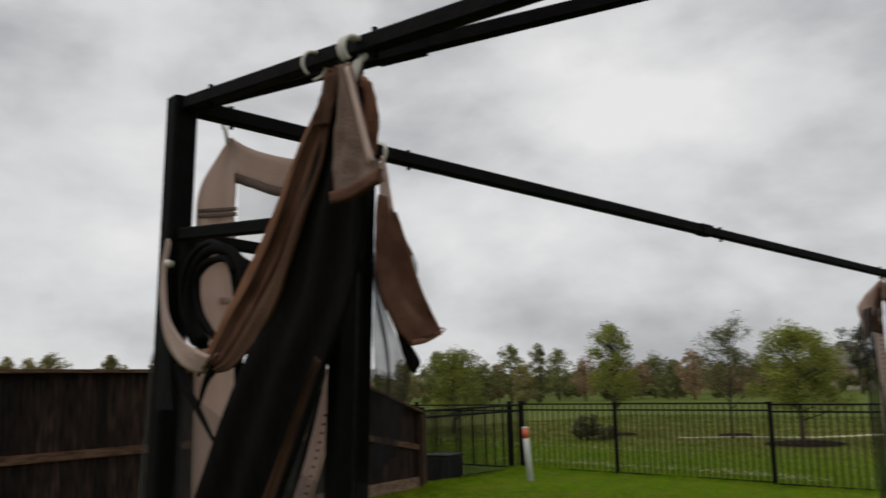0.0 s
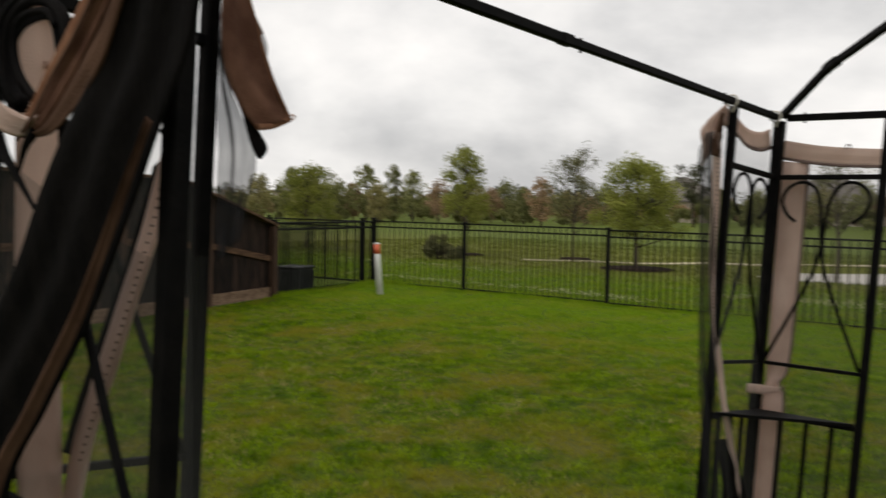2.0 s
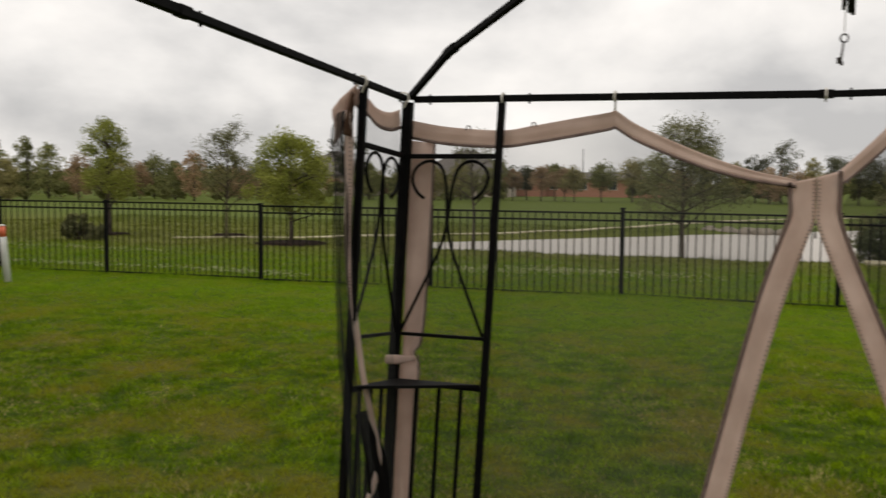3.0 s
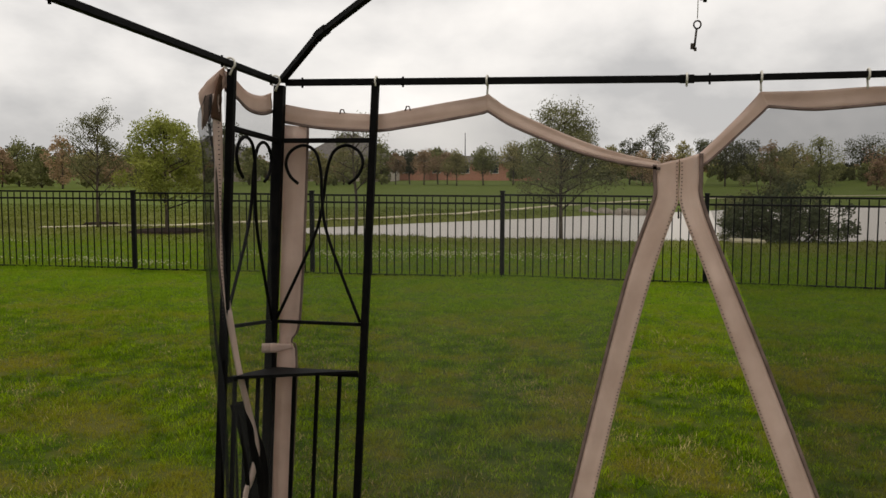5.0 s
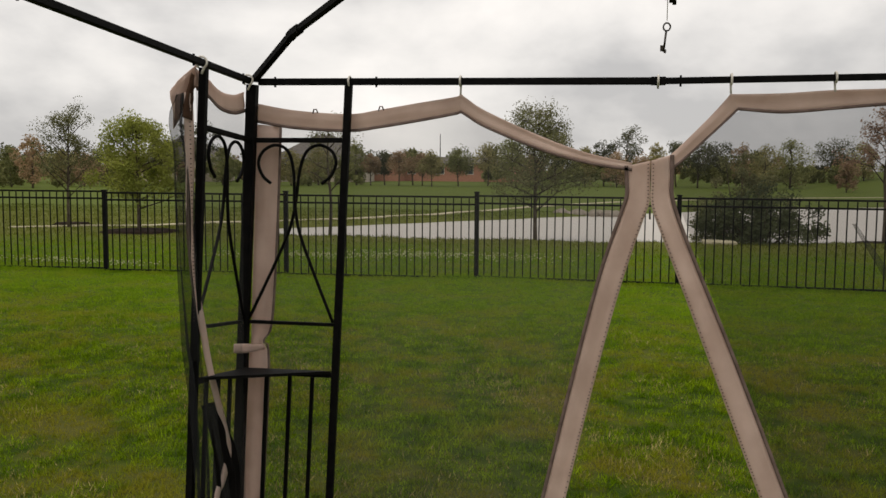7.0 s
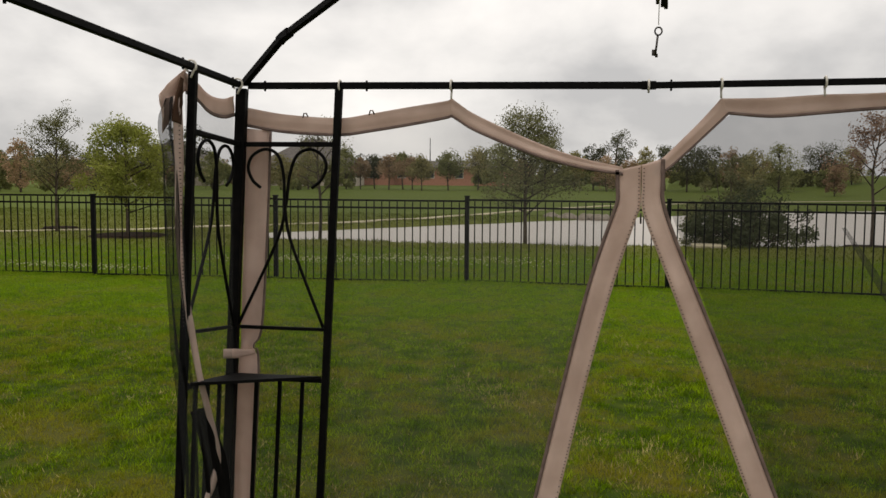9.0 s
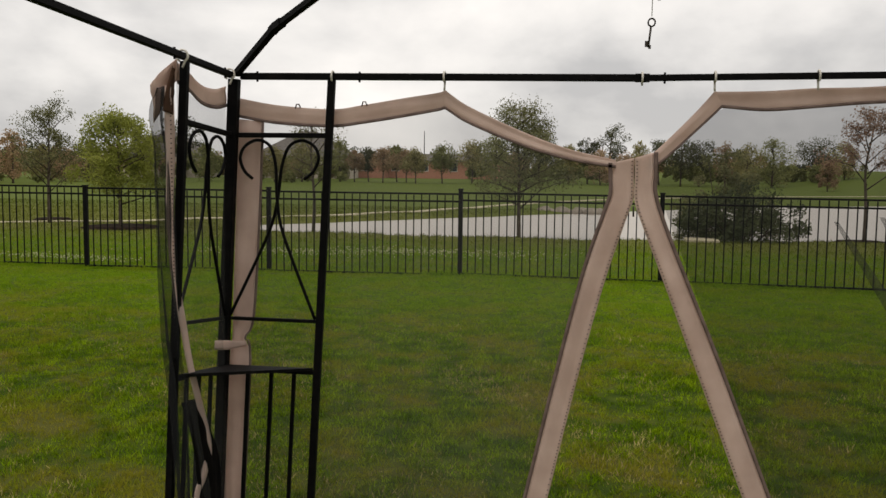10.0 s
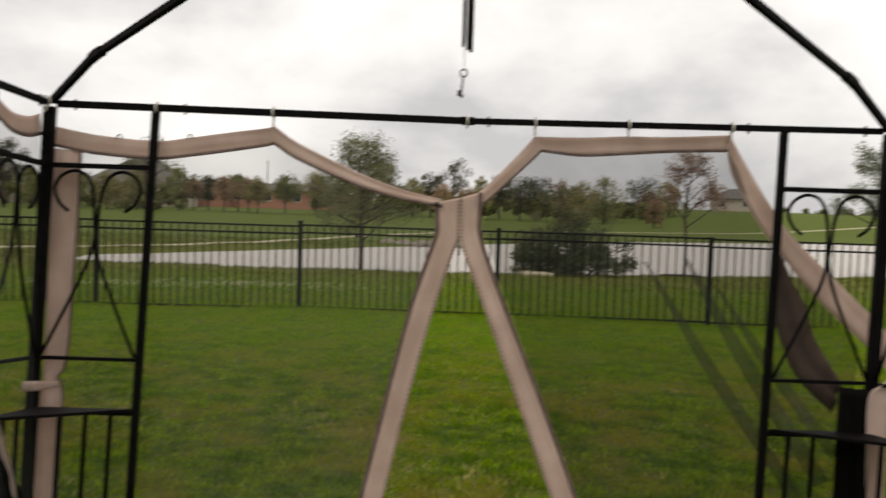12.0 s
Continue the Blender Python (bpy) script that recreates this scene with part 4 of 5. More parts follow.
def sheet(name, edge_a, edge_b, mat, parent, label="", nu=40, nv=24, fold=0.01, folds=5, seed=0):
    """A single layer of net between two edges."""
    a, b = spline(edge_a, 6), spline(edge_b, 6)

    def along(line, t):
        q = t * (len(line) - 1)
        i = min(int(q), len(line) - 2)
        return line[i].lerp(line[i + 1], q - i)

    verts, faces = [], []
    for i in range(nu):
        t = i / (nu - 1)
        pa, pb = along(a, t), along(b, t)
        for j in range(nv):
            s = j / (nv - 1)
            p = pa.lerp(pb, s)
            w = fold * (math.sin(t * folds * 6.28 + seed + s * 2) + noise.noise(Vector((t * 4 + seed, s * 4, 1)))) * (0.3 + s)
            verts.append((p.x, p.y + w, p.z))
    for i in range(nu - 1):
        for j in range(nv - 1):
            k = i * nv + j
            faces.append((k, k + nv, k + nv + 1, k + 1))
    return tagged(raw(name, verts, faces, mat, parent, smooth=True), label)


def ring(parent, at, axis, radius=0.021, wire=0.0042, drop=0.03, gap=0.0):
    """A plastic curtain hook that loops over a beam; axis: the beam's direction."""
    ax = Vector(axis).normalized()
    sd = ax.cross(Vector((0, 0, 1))).normalized()
    pts = []
    for k in range(15):
        a = radians(-60 + 300 * k / 14)
        pts.append(Vector(at) + sd * math.cos(a) * radius + Vector((0, 0, math.sin(a) * radius)))
    pts.append(Vector(at) + Vector((0, 0, -radius - drop)))
    return bar("hook", spline(pts, 2), wire, M_RING, parent, "ivory plastic curtain hook", sides=6)


def stitches(parent, line, step=0.013, size=0.0024, side=(0, -1, 0)):
    """The dark dashes of a zip seam, joined."""
    bm = bmesh.new()
    pts = spline(line, 40)
    walked, last = 0.0, pts[0]
    for p in pts[1:]:
        walked += (p - last).length
        last = p
        if walked > step:
            walked = 0
            c = p + Vector(side) * 0.004
            add_box(bm, c - Vector((size * 1.1, 0.0012, size * 0.75)), c + Vector((size * 1.1, 0.0012, size * 0.75)))
    return tagged(part("zip_seam", bm, M_PIPING, parent, "dark stitched zip seam"), kind="stuff")


Y = 0.032

# the curtain on the far side, left leaf: band, net, drawn leg
left_top = [(0.0, Y, 1.862), (0.172, Y, 1.832), (0.404, Y, 1.816), (0.535, Y, 1.833), (0.70, Y, 1.860), (0.845, Y, 1.882), (0.868, Y, 1.892), (0.890, Y, 1.877), (0.975, Y, 1.823), (1.20, Y, 1.722), (1.376, Y, 1.660), (1.545, Y, 1.623)]
left_bot = [(0.0, Y, 1.790), (0.171, Y, 1.762), (0.403, Y, 1.750), (0.535, Y, 1.765), (0.70, Y, 1.791), (0.845, Y, 1.817), (0.868, Y, 1.824), (0.890, Y, 1.812), (0.976, Y, 1.762), (1.201, Y, 1.672), (1.377, Y, 1.624), (1.545, Y, 1.598)]
far_left = thing("net_curtain", "black mosquito net curtain with tan borders, zipped at its top", "curtain", "gazebo curtains", at=(0.8, Y, 0))
O = Vector((0.8, Y, 0))


def rel(pts, o):
    return [Vector(p) - o for p in pts]


cloth("band", rel(left_top, O), rel(left_bot, O), M_TAN, far_left, nu=110, nv=7, fold=0.004, folds=1, seed=1)
cloth("tape", rel([(x, y - 0.004, z + 0.004) for x, y, z in left_bot], O), rel([(x, y - 0.004, z - 0.008) for x, y, z in left_bot], O), M_PIPING, far_left, "grey-brown edging tape", nu=90, nv=2)
cloth("border", rel([(0.002, Y, 1.775), (-0.012, Y, 1.4), (-0.03, Y, 0.95), (-0.028, Y - 0.01, 0.86), (-0.045, Y, 0.76), (-0.075, Y, 0.3), (-0.09, Y, 0.01)], O),
      rel([(0.108, Y, 1.765), (0.092, Y, 1.4), (0.062, Y, 0.95), (0.028, Y - 0.01, 0.86), (0.045, Y, 0.76), (0.012, Y, 0.3), (0.0, Y, 0.01)], O), M_TAN, far_left, nu=40, nv=7, fold=0.007, folds=1, seed=2)
cloth("tape", rel([(0.106, Y - 0.004, 1.765), (0.09, Y - 0.004, 1.4), (0.06, Y - 0.004, 0.95), (0.026, Y - 0.014, 0.86), (0.043, Y - 0.004, 0.76), (0.0, Y - 0.004, 0.01)], O),
      rel([(0.116, Y - 0.004, 1.765), (0.10, Y - 0.004, 1.4), (0.07, Y - 0.004, 0.95), (0.034, Y - 0.014, 0.86), (0.053, Y - 0.004, 0.76), (0.01, Y - 0.004, 0.01)], O), M_PIPING, far_left, nu=30, nv=2)
cloth("tie", rel([(-0.085, -0.030, 0.852), (-0.03, -0.033, 0.856), (0.0, -0.010, 0.85), (0.03, 0.03, 0.845)], O),
      rel([(-0.085, -0.030, 0.812), (-0.03, -0.033, 0.816), (0.0, -0.010, 0.82), (0.03, 0.03, 0.825)], O), M_TAN, far_left, "tan canvas tie round the post", nu=16, nv=4, fold=0.002)
leg_lo = [(1.528, Y, 1.612), (1.530, Y, 1.55), (1.531, Y, 1.491), (1.507, Y, 1.414), (1.431, Y, 1.168), (1.339, Y, 0.778), (1.224, Y, 0.252), (1.172, Y, 0.012)]
leg_li = [(1.614, Y, 1.632), (1.615, Y, 1.55), (1.615, Y, 1.47), (1.594, Y, 1.404), (1.516, Y, 1.148), (1.426, Y, 0.783), (1.313, Y, 0.259), (1.262, Y, 0.012)]
cloth("leg", rel(leg_lo, O), rel(leg_li, O), M_TAN, far_left, nu=60, nv=6, fold=0.005, folds=1, seed=3)
cloth("tape", rel([(x - 0.012, y - 0.004, z) for x, y, z in leg_lo], O), rel([(x + 0.003, y - 0.004, z) for x, y, z in leg_lo], O), M_PIPING, far_left, nu=60, nv=2)
stitches(far_left, rel([(x - 0.008, y - 0.004, z) for x, y, z in leg_li], O))
sheet("net", rel([(x, y + 0.006, z) for x, y, z in left_bot[:-1] + [(1.50, Y, 1.60), (1.53, Y, 1.50)]], O), rel([(0.0, Y + 0.006, 0.01), (0.4, Y + 0.02, 0.01), (0.8, Y, 0.01), (1.17, Y + 0.006, 0.01)], O), M_NET, far_left, "fine black mosquito net")
for x in (0.413, 0.868):
    ring(far_left, Vector((x + 0.004, 0, 1.947 - 0.014 * x / 1.65)) - O, (1, 0, 0), drop=0.03)
for x, z in ((0.255, 1.828), (0.535, 1.838)):
    bar("loop", rel([(x - 0.006, Y, z - 0.01), (x, Y - 0.006, z + 0.007), (x + 0.010, Y - 0.002, z + 0.008), (x + 0.016, Y, z - 0.008)], O), 0.003, M_TAN_SHADE, far_left, "canvas hanging loop", sides=5)

# right leaf
O = Vector((2.3, Y, 0))
far_right = thing("net_curtain", "black mosquito net curtain with tan borders, slipping from its hooks", "curtain", "gazebo curtains", at=tuple(O))
right_top = [(1.665, Y, 1.64), (1.70, Y, 1.665), (1.815, Y, 1.783), (1.885, Y, 1.862), (1.903, Y, 1.884), (1.925, Y, 1.884), (2.093, Y, 1.886), (2.268, Y, 1.896), (2.45, Y, 1.90), (2.676, Y, 1.915)]
right_bot = [(1.665, Y, 1.60), (1.715, Y, 1.62), (1.837, Y, 1.736), (1.910, Y, 1.808), (1.930, Y, 1.828), (1.950, Y, 1.829), (2.095, Y, 1.818), (2.277, Y, 1.831), (2.45, Y, 1.845), (2.67, Y, 1.855)]
cloth("band", rel(right_top, O), rel(right_bot, O), M_TAN, far_right, nu=90, nv=7, fold=0.004, folds=1, seed=5)
cloth("tape", rel([(x, y - 0.004, z + 0.004) for x, y, z in right_bot], O), rel([(x, y - 0.004, z - 0.008) for x, y, z in right_bot], O), M_PIPING, far_right, "grey-brown edging tape", nu=70, nv=2)
slide_a = [(2.676, Y, 1.915), (2.75, Y + 0.01, 1.80), (2.86, Y + 0.02, 1.64), (2.97, Y + 0.03, 1.51), (3.16, Y + 0.03, 1.335), (3.36, Y, 1.14), (3.42, -0.02, 1.02)]
slide_b = [(2.668, Y, 1.856), (2.70, Y + 0.01, 1.75), (2.81, Y + 0.02, 1.575), (2.915, Y + 0.03, 1.45), (3.09, Y + 0.03, 1.255), (3.30, Y, 1.06), (3.36, -0.02, 0.96)]
cloth("slipped_band", rel(slide_a, O), rel(slide_b, O), M_TAN, far_right, nu=50, nv=5, fold=0.006, folds=1, seed=6)
cloth("fold", rel([(2.905, Y + 0.05, 1.50), (2.96, Y + 0.05, 1.37), (3.04, Y + 0.05, 1.23), (3.085, Y + 0.05, 1.10), (3.20, Y + 0.05, 0.93)], O),
      rel([(2.91, Y + 0.05, 1.42), (2.90, Y + 0.05, 1.25), (2.955, Y + 0.05, 1.06), (3.03, Y + 0.05, 0.93), (3.17, Y + 0.05, 0.80)], O), M_FLAP, far_right, "crumpled brown canvas fold", nu=30, nv=8, fold=0.014, folds=2, seed=7)
leg_ri = [(1.617, Y - 0.004, 1.632), (1.618, Y - 0.004, 1.55), (1.619, Y - 0.004, 1.47), (1.647, Y - 0.004, 1.384), (1.730, Y - 0.004, 1.177), (1.867, Y - 0.004, 0.829), (2.065, Y - 0.004, 0.322), (2.188, Y - 0.004, 0.012)]
leg_ro = [(1.690, Y - 0.004, 1.655), (1.692, Y - 0.004, 1.56), (1.694, Y - 0.004, 1.493), (1.729, Y - 0.004, 1.385), (1.814, Y - 0.004, 1.179), (1.960, Y - 0.004, 0.833), (2.160, Y - 0.004, 0.329), (2.284, Y - 0.004, 0.012)]
cloth("leg", rel(leg_ri, O), rel(leg_ro, O), M_TAN, far_right, nu=60, nv=6, fold=0.005, folds=1, seed=8)
cloth("tape", rel([(x - 0.003, y - 0.004, z) for x, y, z in leg_ro], O), rel([(x + 0.013, y - 0.004, z) for x, y, z in leg_ro], O), M_PIPING, far_right, nu=60, nv=2)
stitches(far_right, rel([(x + 0.008, y - 0.002, z) for x, y, z in leg_ri], O))
bar("zip_pull", rel([(1.616, Y - 0.012, 1.445), (1.617, Y - 0.014, 1.405)], O), 0.004, M_CHIME, far_right, "small metal zip pull", sides=6)
sheet("net", rel([(1.704, Y + 0.006, 1.52), (1.78, Y + 0.006, 1.67)] + [(x, y + 0.006, z) for x, y, z in right_bot[5:]] + [(2.81, Y + 0.02, 1.575), (2.915, Y + 0.03, 1.45), (3.09, Y + 0.03, 1.255), (3.25, Y + 0.02, 1.08)], O),
      rel([(2.29, Y + 0.006, 0.01), (2.6, Y + 0.02, 0.01), (2.9, Y, 0.01), (3.2, Y + 0.006, 0.01)], O), M_NET_DARK, far_right, "fine black mosquito net", nu=50)
for k, (x0, z0, x1, z1, w) in enumerate(((2.36, 1.40, 3.02, 0.42, 0.05), (2.52, 1.42, 3.10, 0.50, 0.06), (2.66, 1.30, 3.16, 0.62, 0.045))):
    cloth("net_fold", rel([(x0, Y + 0.02, z0), ((x0 + x1) / 2 - 0.04, Y + 0.02, (z0 + z1) / 2 + 0.02), (x1, Y + 0.02, z1)], O),
          rel([(x0 + w * 0.3, Y + 0.02, z0), ((x0 + x1) / 2 - 0.04 + w, Y + 0.02, (z0 + z1) / 2 + 0.02 + w * 0.4), (x1 + w, Y + 0.02, z1 + w * 0.5)], O), M_NET, far_right, "doubled net fold", nu=20, nv=3, thick=0.001)
for x in (1.633, 1.900, 2.268, 2.674):
    ring(far_right, Vector((x, 0, 1.947 - 0.014 * (3.3 - x) / 1.65)) - O, (1, 0, 0), drop=0.005 if x < 1.7 else 0.03)

# gathered net at the far right corner post
O = Vector((3.2, -0.05, 0))
bundle = thing("curtain_bundle", "black net curtain with tan edge gathered at the post", "curtain", "gazebo curtains", at=tuple(O))
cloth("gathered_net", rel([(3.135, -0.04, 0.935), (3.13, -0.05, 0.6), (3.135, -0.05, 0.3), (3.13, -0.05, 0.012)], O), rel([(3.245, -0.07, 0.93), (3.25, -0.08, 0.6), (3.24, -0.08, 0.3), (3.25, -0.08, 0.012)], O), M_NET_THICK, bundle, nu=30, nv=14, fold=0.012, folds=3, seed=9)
cloth("border", rel([(3.37, -0.10, 1.05), (3.28, -0.09, 0.96), (3.235, -0.08, 0.905), (3.236, -0.08, 0.7), (3.25, -0.08, 0.3), (3.25, -0.08, 0.012)], O), rel([(3.42, -0.10, 0.98), (3.36, -0.10, 0.93), (3.315, -0.10, 0.88), (3.305, -0.10, 0.7), (3.31, -0.10, 0.3), (3.315, -0.10, 0.012)], O), M_TAN, bundle, nu=36, nv=6, fold=0.006, folds=1, seed=10)

# left side: far end, beside the far corner
O = Vector((-0.04, -0.3, 0))
side_far = thing("net_curtain", "black net curtain with tan border drawn to the side post", "curtain", "gazebo curtains", at=tuple(O))
X = -0.034
cloth("band", rel([(X, -0.01, 1.905), (X, -0.12, 1.885), (X, -0.25, 1.89), (X, -0.36, 1.93), (X, -0.45, 1.955)], O), rel([(X, -0.01, 1.83), (X, -0.12, 1.815), (X, -0.25, 1.825), (X, -0.36, 1.865), (X, -0.45, 1.885)], O), M_TAN, side_far, nu=30, nv=5, fold=0.004, folds=1, seed=11)
cloth("tape", rel([(X + 0.004, -0.01, 1.836), (X + 0.004, -0.12, 1.82), (X + 0.004, -0.25, 1.83), (X + 0.004, -0.36, 1.87), (X + 0.004, -0.45, 1.89)], O), rel([(X + 0.004, -0.01, 1.822), (X + 0.004, -0.12, 1.806), (X + 0.004, -0.25, 1.816), (X + 0.004, -0.36, 1.856), (X + 0.004, -0.45, 1.876)], O), M_PIPING, side_far, nu=30, nv=2)
cloth("hung_fold", rel([(X, -0.44, 1.968), (X - 0.02, -0.52, 1.915), (X - 0.03, -0.585, 1.86)], O), rel([(X, -0.44, 1.90), (X - 0.01, -0.50, 1.82), (X - 0.03, -0.565, 1.73)], O), M_TAN, side_far, "tan canvas fold over the hook", nu=24, nv=6, fold=0.006, folds=1, seed=12)
cloth("border", rel([(X, -0.545, 1.86), (X, -0.535, 1.6), (X - 0.01, -0.525, 1.38), (X - 0.01, -0.49, 1.16), (X, -0.455, 1.0), (X, -0.395, 0.82), (X, -0.315, 0.645), (X, -0.235, 0.47), (X, -0.29, 0.37), (X, -0.36, 0.29), (X, -0.38, 0.012)], O),
      rel([(X, -0.475, 1.86), (X, -0.475, 1.6), (X - 0.01, -0.468, 1.38), (X - 0.01, -0.435, 1.16), (X, -0.405, 1.0), (X, -0.345, 0.82), (X, -0.265, 0.645), (X, -0.185, 0.45), (X, -0.245, 0.34), (X, -0.315, 0.27), (X, -0.34, 0.012)], O), M_TAN, side_far, nu=60, nv=4, fold=0.004, seed=13)
# the shade inside the fold is painted as a dark sheet
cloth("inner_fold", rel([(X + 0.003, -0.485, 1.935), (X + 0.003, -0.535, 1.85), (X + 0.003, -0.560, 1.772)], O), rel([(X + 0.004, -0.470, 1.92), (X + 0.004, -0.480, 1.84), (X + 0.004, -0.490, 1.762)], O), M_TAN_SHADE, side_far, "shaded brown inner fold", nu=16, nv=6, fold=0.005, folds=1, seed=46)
stitches(side_far, rel([(X + 0.002, -0.51, 1.82), (X + 0.002, -0.51, 1.6), (X, -0.50, 1.3), (X - 0.012, -0.478, 1.02)], O), side=(1, 0, 0))
cloth("gathered_net", rel([(X - 0.02, -0.565, 1.85), (X - 0.03, -0.603, 1.77), (X - 0.03, -0.572, 1.62), (X - 0.03, -0.565, 1.3), (X - 0.03, -0.55, 1.0), (X - 0.02, -0.49, 0.7), (X - 0.02, -0.47, 0.012)], O), rel([(X, -0.530, 1.86), (X, -0.500, 1.77), (X, -0.48, 1.62), (X, -0.47, 1.3), (X, -0.45, 1.0), (X, -0.40, 0.7), (X, -0.36, 0.012)], O), M_NET_PALE, side_far, nu=30, nv=10, fold=0.02, folds=2, seed=14, thick=0.001)
cloth("net_fold", rel([(X - 0.01, -0.42, 0.69), (X, -0.37, 0.55), (X, -0.32, 0.3), (X, -0.34, 0.012)], O), rel([(X - 0.01, -0.30, 0.68), (X, -0.20, 0.52), (X, -0.10, 0.3), (X, -0.12, 0.012)], O), M_NET_THICK, side_far, nu=24, nv=9, fold=0.016, folds=2, seed=15, thick=0.002)
sheet("net", rel([(X, -0.45, 1.885), (X, -0.25, 1.825), (X, -0.01, 1.83)], O), rel([(X, -0.43, 0.012), (X, -0.25, 0.012), (X - 0.02, -0.02, 0.012)], O), M_NET, side_far, "fine black mosquito net", nu=20, nv=20)
ring(side_far, Vector((0.0, -0.47, 1.972)) - O, (0, -1, 0.05), drop=0.02)
ring(side_far, Vector((0.0, -0.05, 1.950)) - O, (0, -1, 0.05), drop=0.02)

# left side: near end, beside the near corner
O = Vector((-0.03, -2.9, 0))
side_near = thing("net_curtain", "net curtain with tan border hanging inside the near corner", "curtain", "gazebo curtains", at=tuple(O))
X = -0.052
cloth("border", rel([(X, -2.968, 2.086), (X, -2.995, 2.04), (X, -3.022, 1.99), (X, -3.031, 1.94), (X, -3.03, 1.87), (X, -3.028, 1.6), (X, -3.03, 1.3), (X, -3.02, 0.8), (X, -3.01, 0.18)], O),
      rel([(X, -2.962, 2.086), (X, -2.956, 2.05), (X, -2.954, 1.99), (X, -2.958, 1.94), (X, -2.952, 1.87), (X, -2.948, 1.6), (X, -2.955, 1.3), (X, -2.95, 0.8), (X, -2.94, 0.18)], O), M_TAN, side_near, nu=44, nv=7, fold=0.006, folds=1, seed=21)
cloth("band", rel([(X, -2.964, 2.086), (X, -2.945, 2.078), (X, -2.90, 2.068), (X, -2.83, 2.064), (X, -2.74, 2.072), (X, -2.65, 2.112)], O), rel([(X, -2.957, 2.03), (X, -2.945, 2.013), (X, -2.915, 2.004), (X, -2.86, 1.996), (X, -2.75, 2.005), (X, -2.655, 2.05)], O), M_TAN, side_near, nu=30, nv=5, fold=0.006, seed=22)
cloth("tape", rel([(X + 0.004, -2.958, 2.020), (X + 0.004, -2.915, 2.012), (X + 0.004, -2.86, 2.004), (X + 0.004, -2.75, 2.012)], O), rel([(X + 0.004, -2.958, 2.002), (X + 0.004, -2.915, 1.994), (X + 0.004, -2.86, 1.986), (X + 0.004, -2.75, 1.994)], O), M_PIPING, side_near, nu=20, nv=2)
for z in (1.945, 1.935):
    cloth("tape", rel([(X + 0.004, -3.028, z), (X + 0.005, -2.955, z + 0.012)], O), rel([(X + 0.004, -3.028, z - 0.007), (X + 0.005, -2.955, z + 0.005)], O), M_PIPING, side_near, nu=8, nv=2)
cloth("loop_tab", rel([(X + 0.006, -2.985, 1.79), (X + 0.02, -2.955, 1.792)], O), rel([(X + 0.006, -2.985, 1.778), (X + 0.02, -2.955, 1.780)], O), M_TAN, side_near, "small tan loop", nu=4, nv=3)
sheet("net", rel([(X, -2.95, 2.0), (X, -2.86, 1.99), (X, -2.70, 2.01)], O), rel([(X, -2.95, 0.2), (X, -2.85, 0.2), (X, -2.72, 0.2)], O), M_NET, side_near, "fine black mosquito net", nu=14, nv=20)
ring(side_near, Vector((-0.044, -2.975, 2.118)) - O, (0, 1, -0.05), radius=0.022, drop=0.025)

# flap that hangs from the next hook along the side beam
# the flap's shaded side is given by its darker canvas tone
cloth("flap", rel([(0.02, -2.684, 2.00), (0.02, -2.693, 1.947), (0.025, -2.699, 1.88), (0.025, -2.692, 1.815), (0.02, -2.657, 1.75), (0.02, -2.617, 1.707)], O),
      rel([(0.0, -2.650, 2.00), (0.0, -2.628, 1.957), (0.0, -2.602, 1.895), (0.0, -2.575, 1.822), (0.0, -2.55, 1.777), (0.0, -2.523, 1.732)], O), M_TAN_HALF_SHADE, side_near, "canvas flap turned over, in half-shaded tan", nu=30, nv=10, fold=0.006, folds=1, seed=23)
cloth("flap_hem", rel([(0.004, -2.634, 1.972), (0.004, -2.606, 1.90), (0.004, -2.580, 1.830), (0.004, -2.555, 1.782), (0.004, -2.528, 1.738)], O),
      rel([(-0.004, -2.626, 1.956), (-0.004, -2.598, 1.893), (-0.004, -2.571, 1.820), (-0.004, -2.546, 1.776), (-0.004, -2.519, 1.731)], O), M_EDGE, side_near, "lighter hem of the flap", nu=26, nv=3, fold=0.001, thick=0.006)
cloth("flap_foot", rel([(0.024, -2.620, 1.716), (0.012, -2.575, 1.722), (0.0, -2.526, 1.739)], O), rel([(0.024, -2.616, 1.704), (0.012, -2.572, 1.711), (0.0, -2.522, 1.729)], O), M_EDGE, side_near, "lighter hem of the flap", nu=12, nv=3, fold=0.001, thick=0.006)
cloth("flap_edge", rel([(0.0, -2.664, 2.085), (0.0, -2.668, 2.03), (0.0, -2.668, 1.985)], O), rel([(-0.004, -2.652, 2.08), (-0.004, -2.642, 2.02), (-0.004, -2.628, 1.958)], O), M_TAN, side_near, "pale tan lining under the hook", nu=16, nv=5, fold=0.004, seed=24)
cloth("net_pouch", rel([(-0.01, -2.634, 1.968), (-0.012, -2.605, 1.931), (-0.014, -2.577, 1.893), (-0.014, -2.567, 1.862), (-0.012, -2.578, 1.836)], O),
      rel([(-0.006, -2.630, 1.950), (-0.006, -2.612, 1.91), (-0.006, -2.598, 1.876), (-0.006, -2.588, 1.85), (-0.008, -2.582, 1.836)], O), M_NET_PALE, side_near, "thin pouch of net beside the flap", nu=22, nv=5, fold=0.003, thick=0.001, seed=26)
cloth("pouch_hem", rel([(-0.011, -2.616, 1.945), (-0.014, -2.590, 1.912), (-0.015, -2.577, 1.893)], O), rel([(-0.011, -2.622, 1.938), (-0.014, -2.600, 1.902), (-0.015, -2.588, 1.884)], O), M_TAN, side_near, "pale hem of the pouch", nu=12, nv=3, thick=0.003)
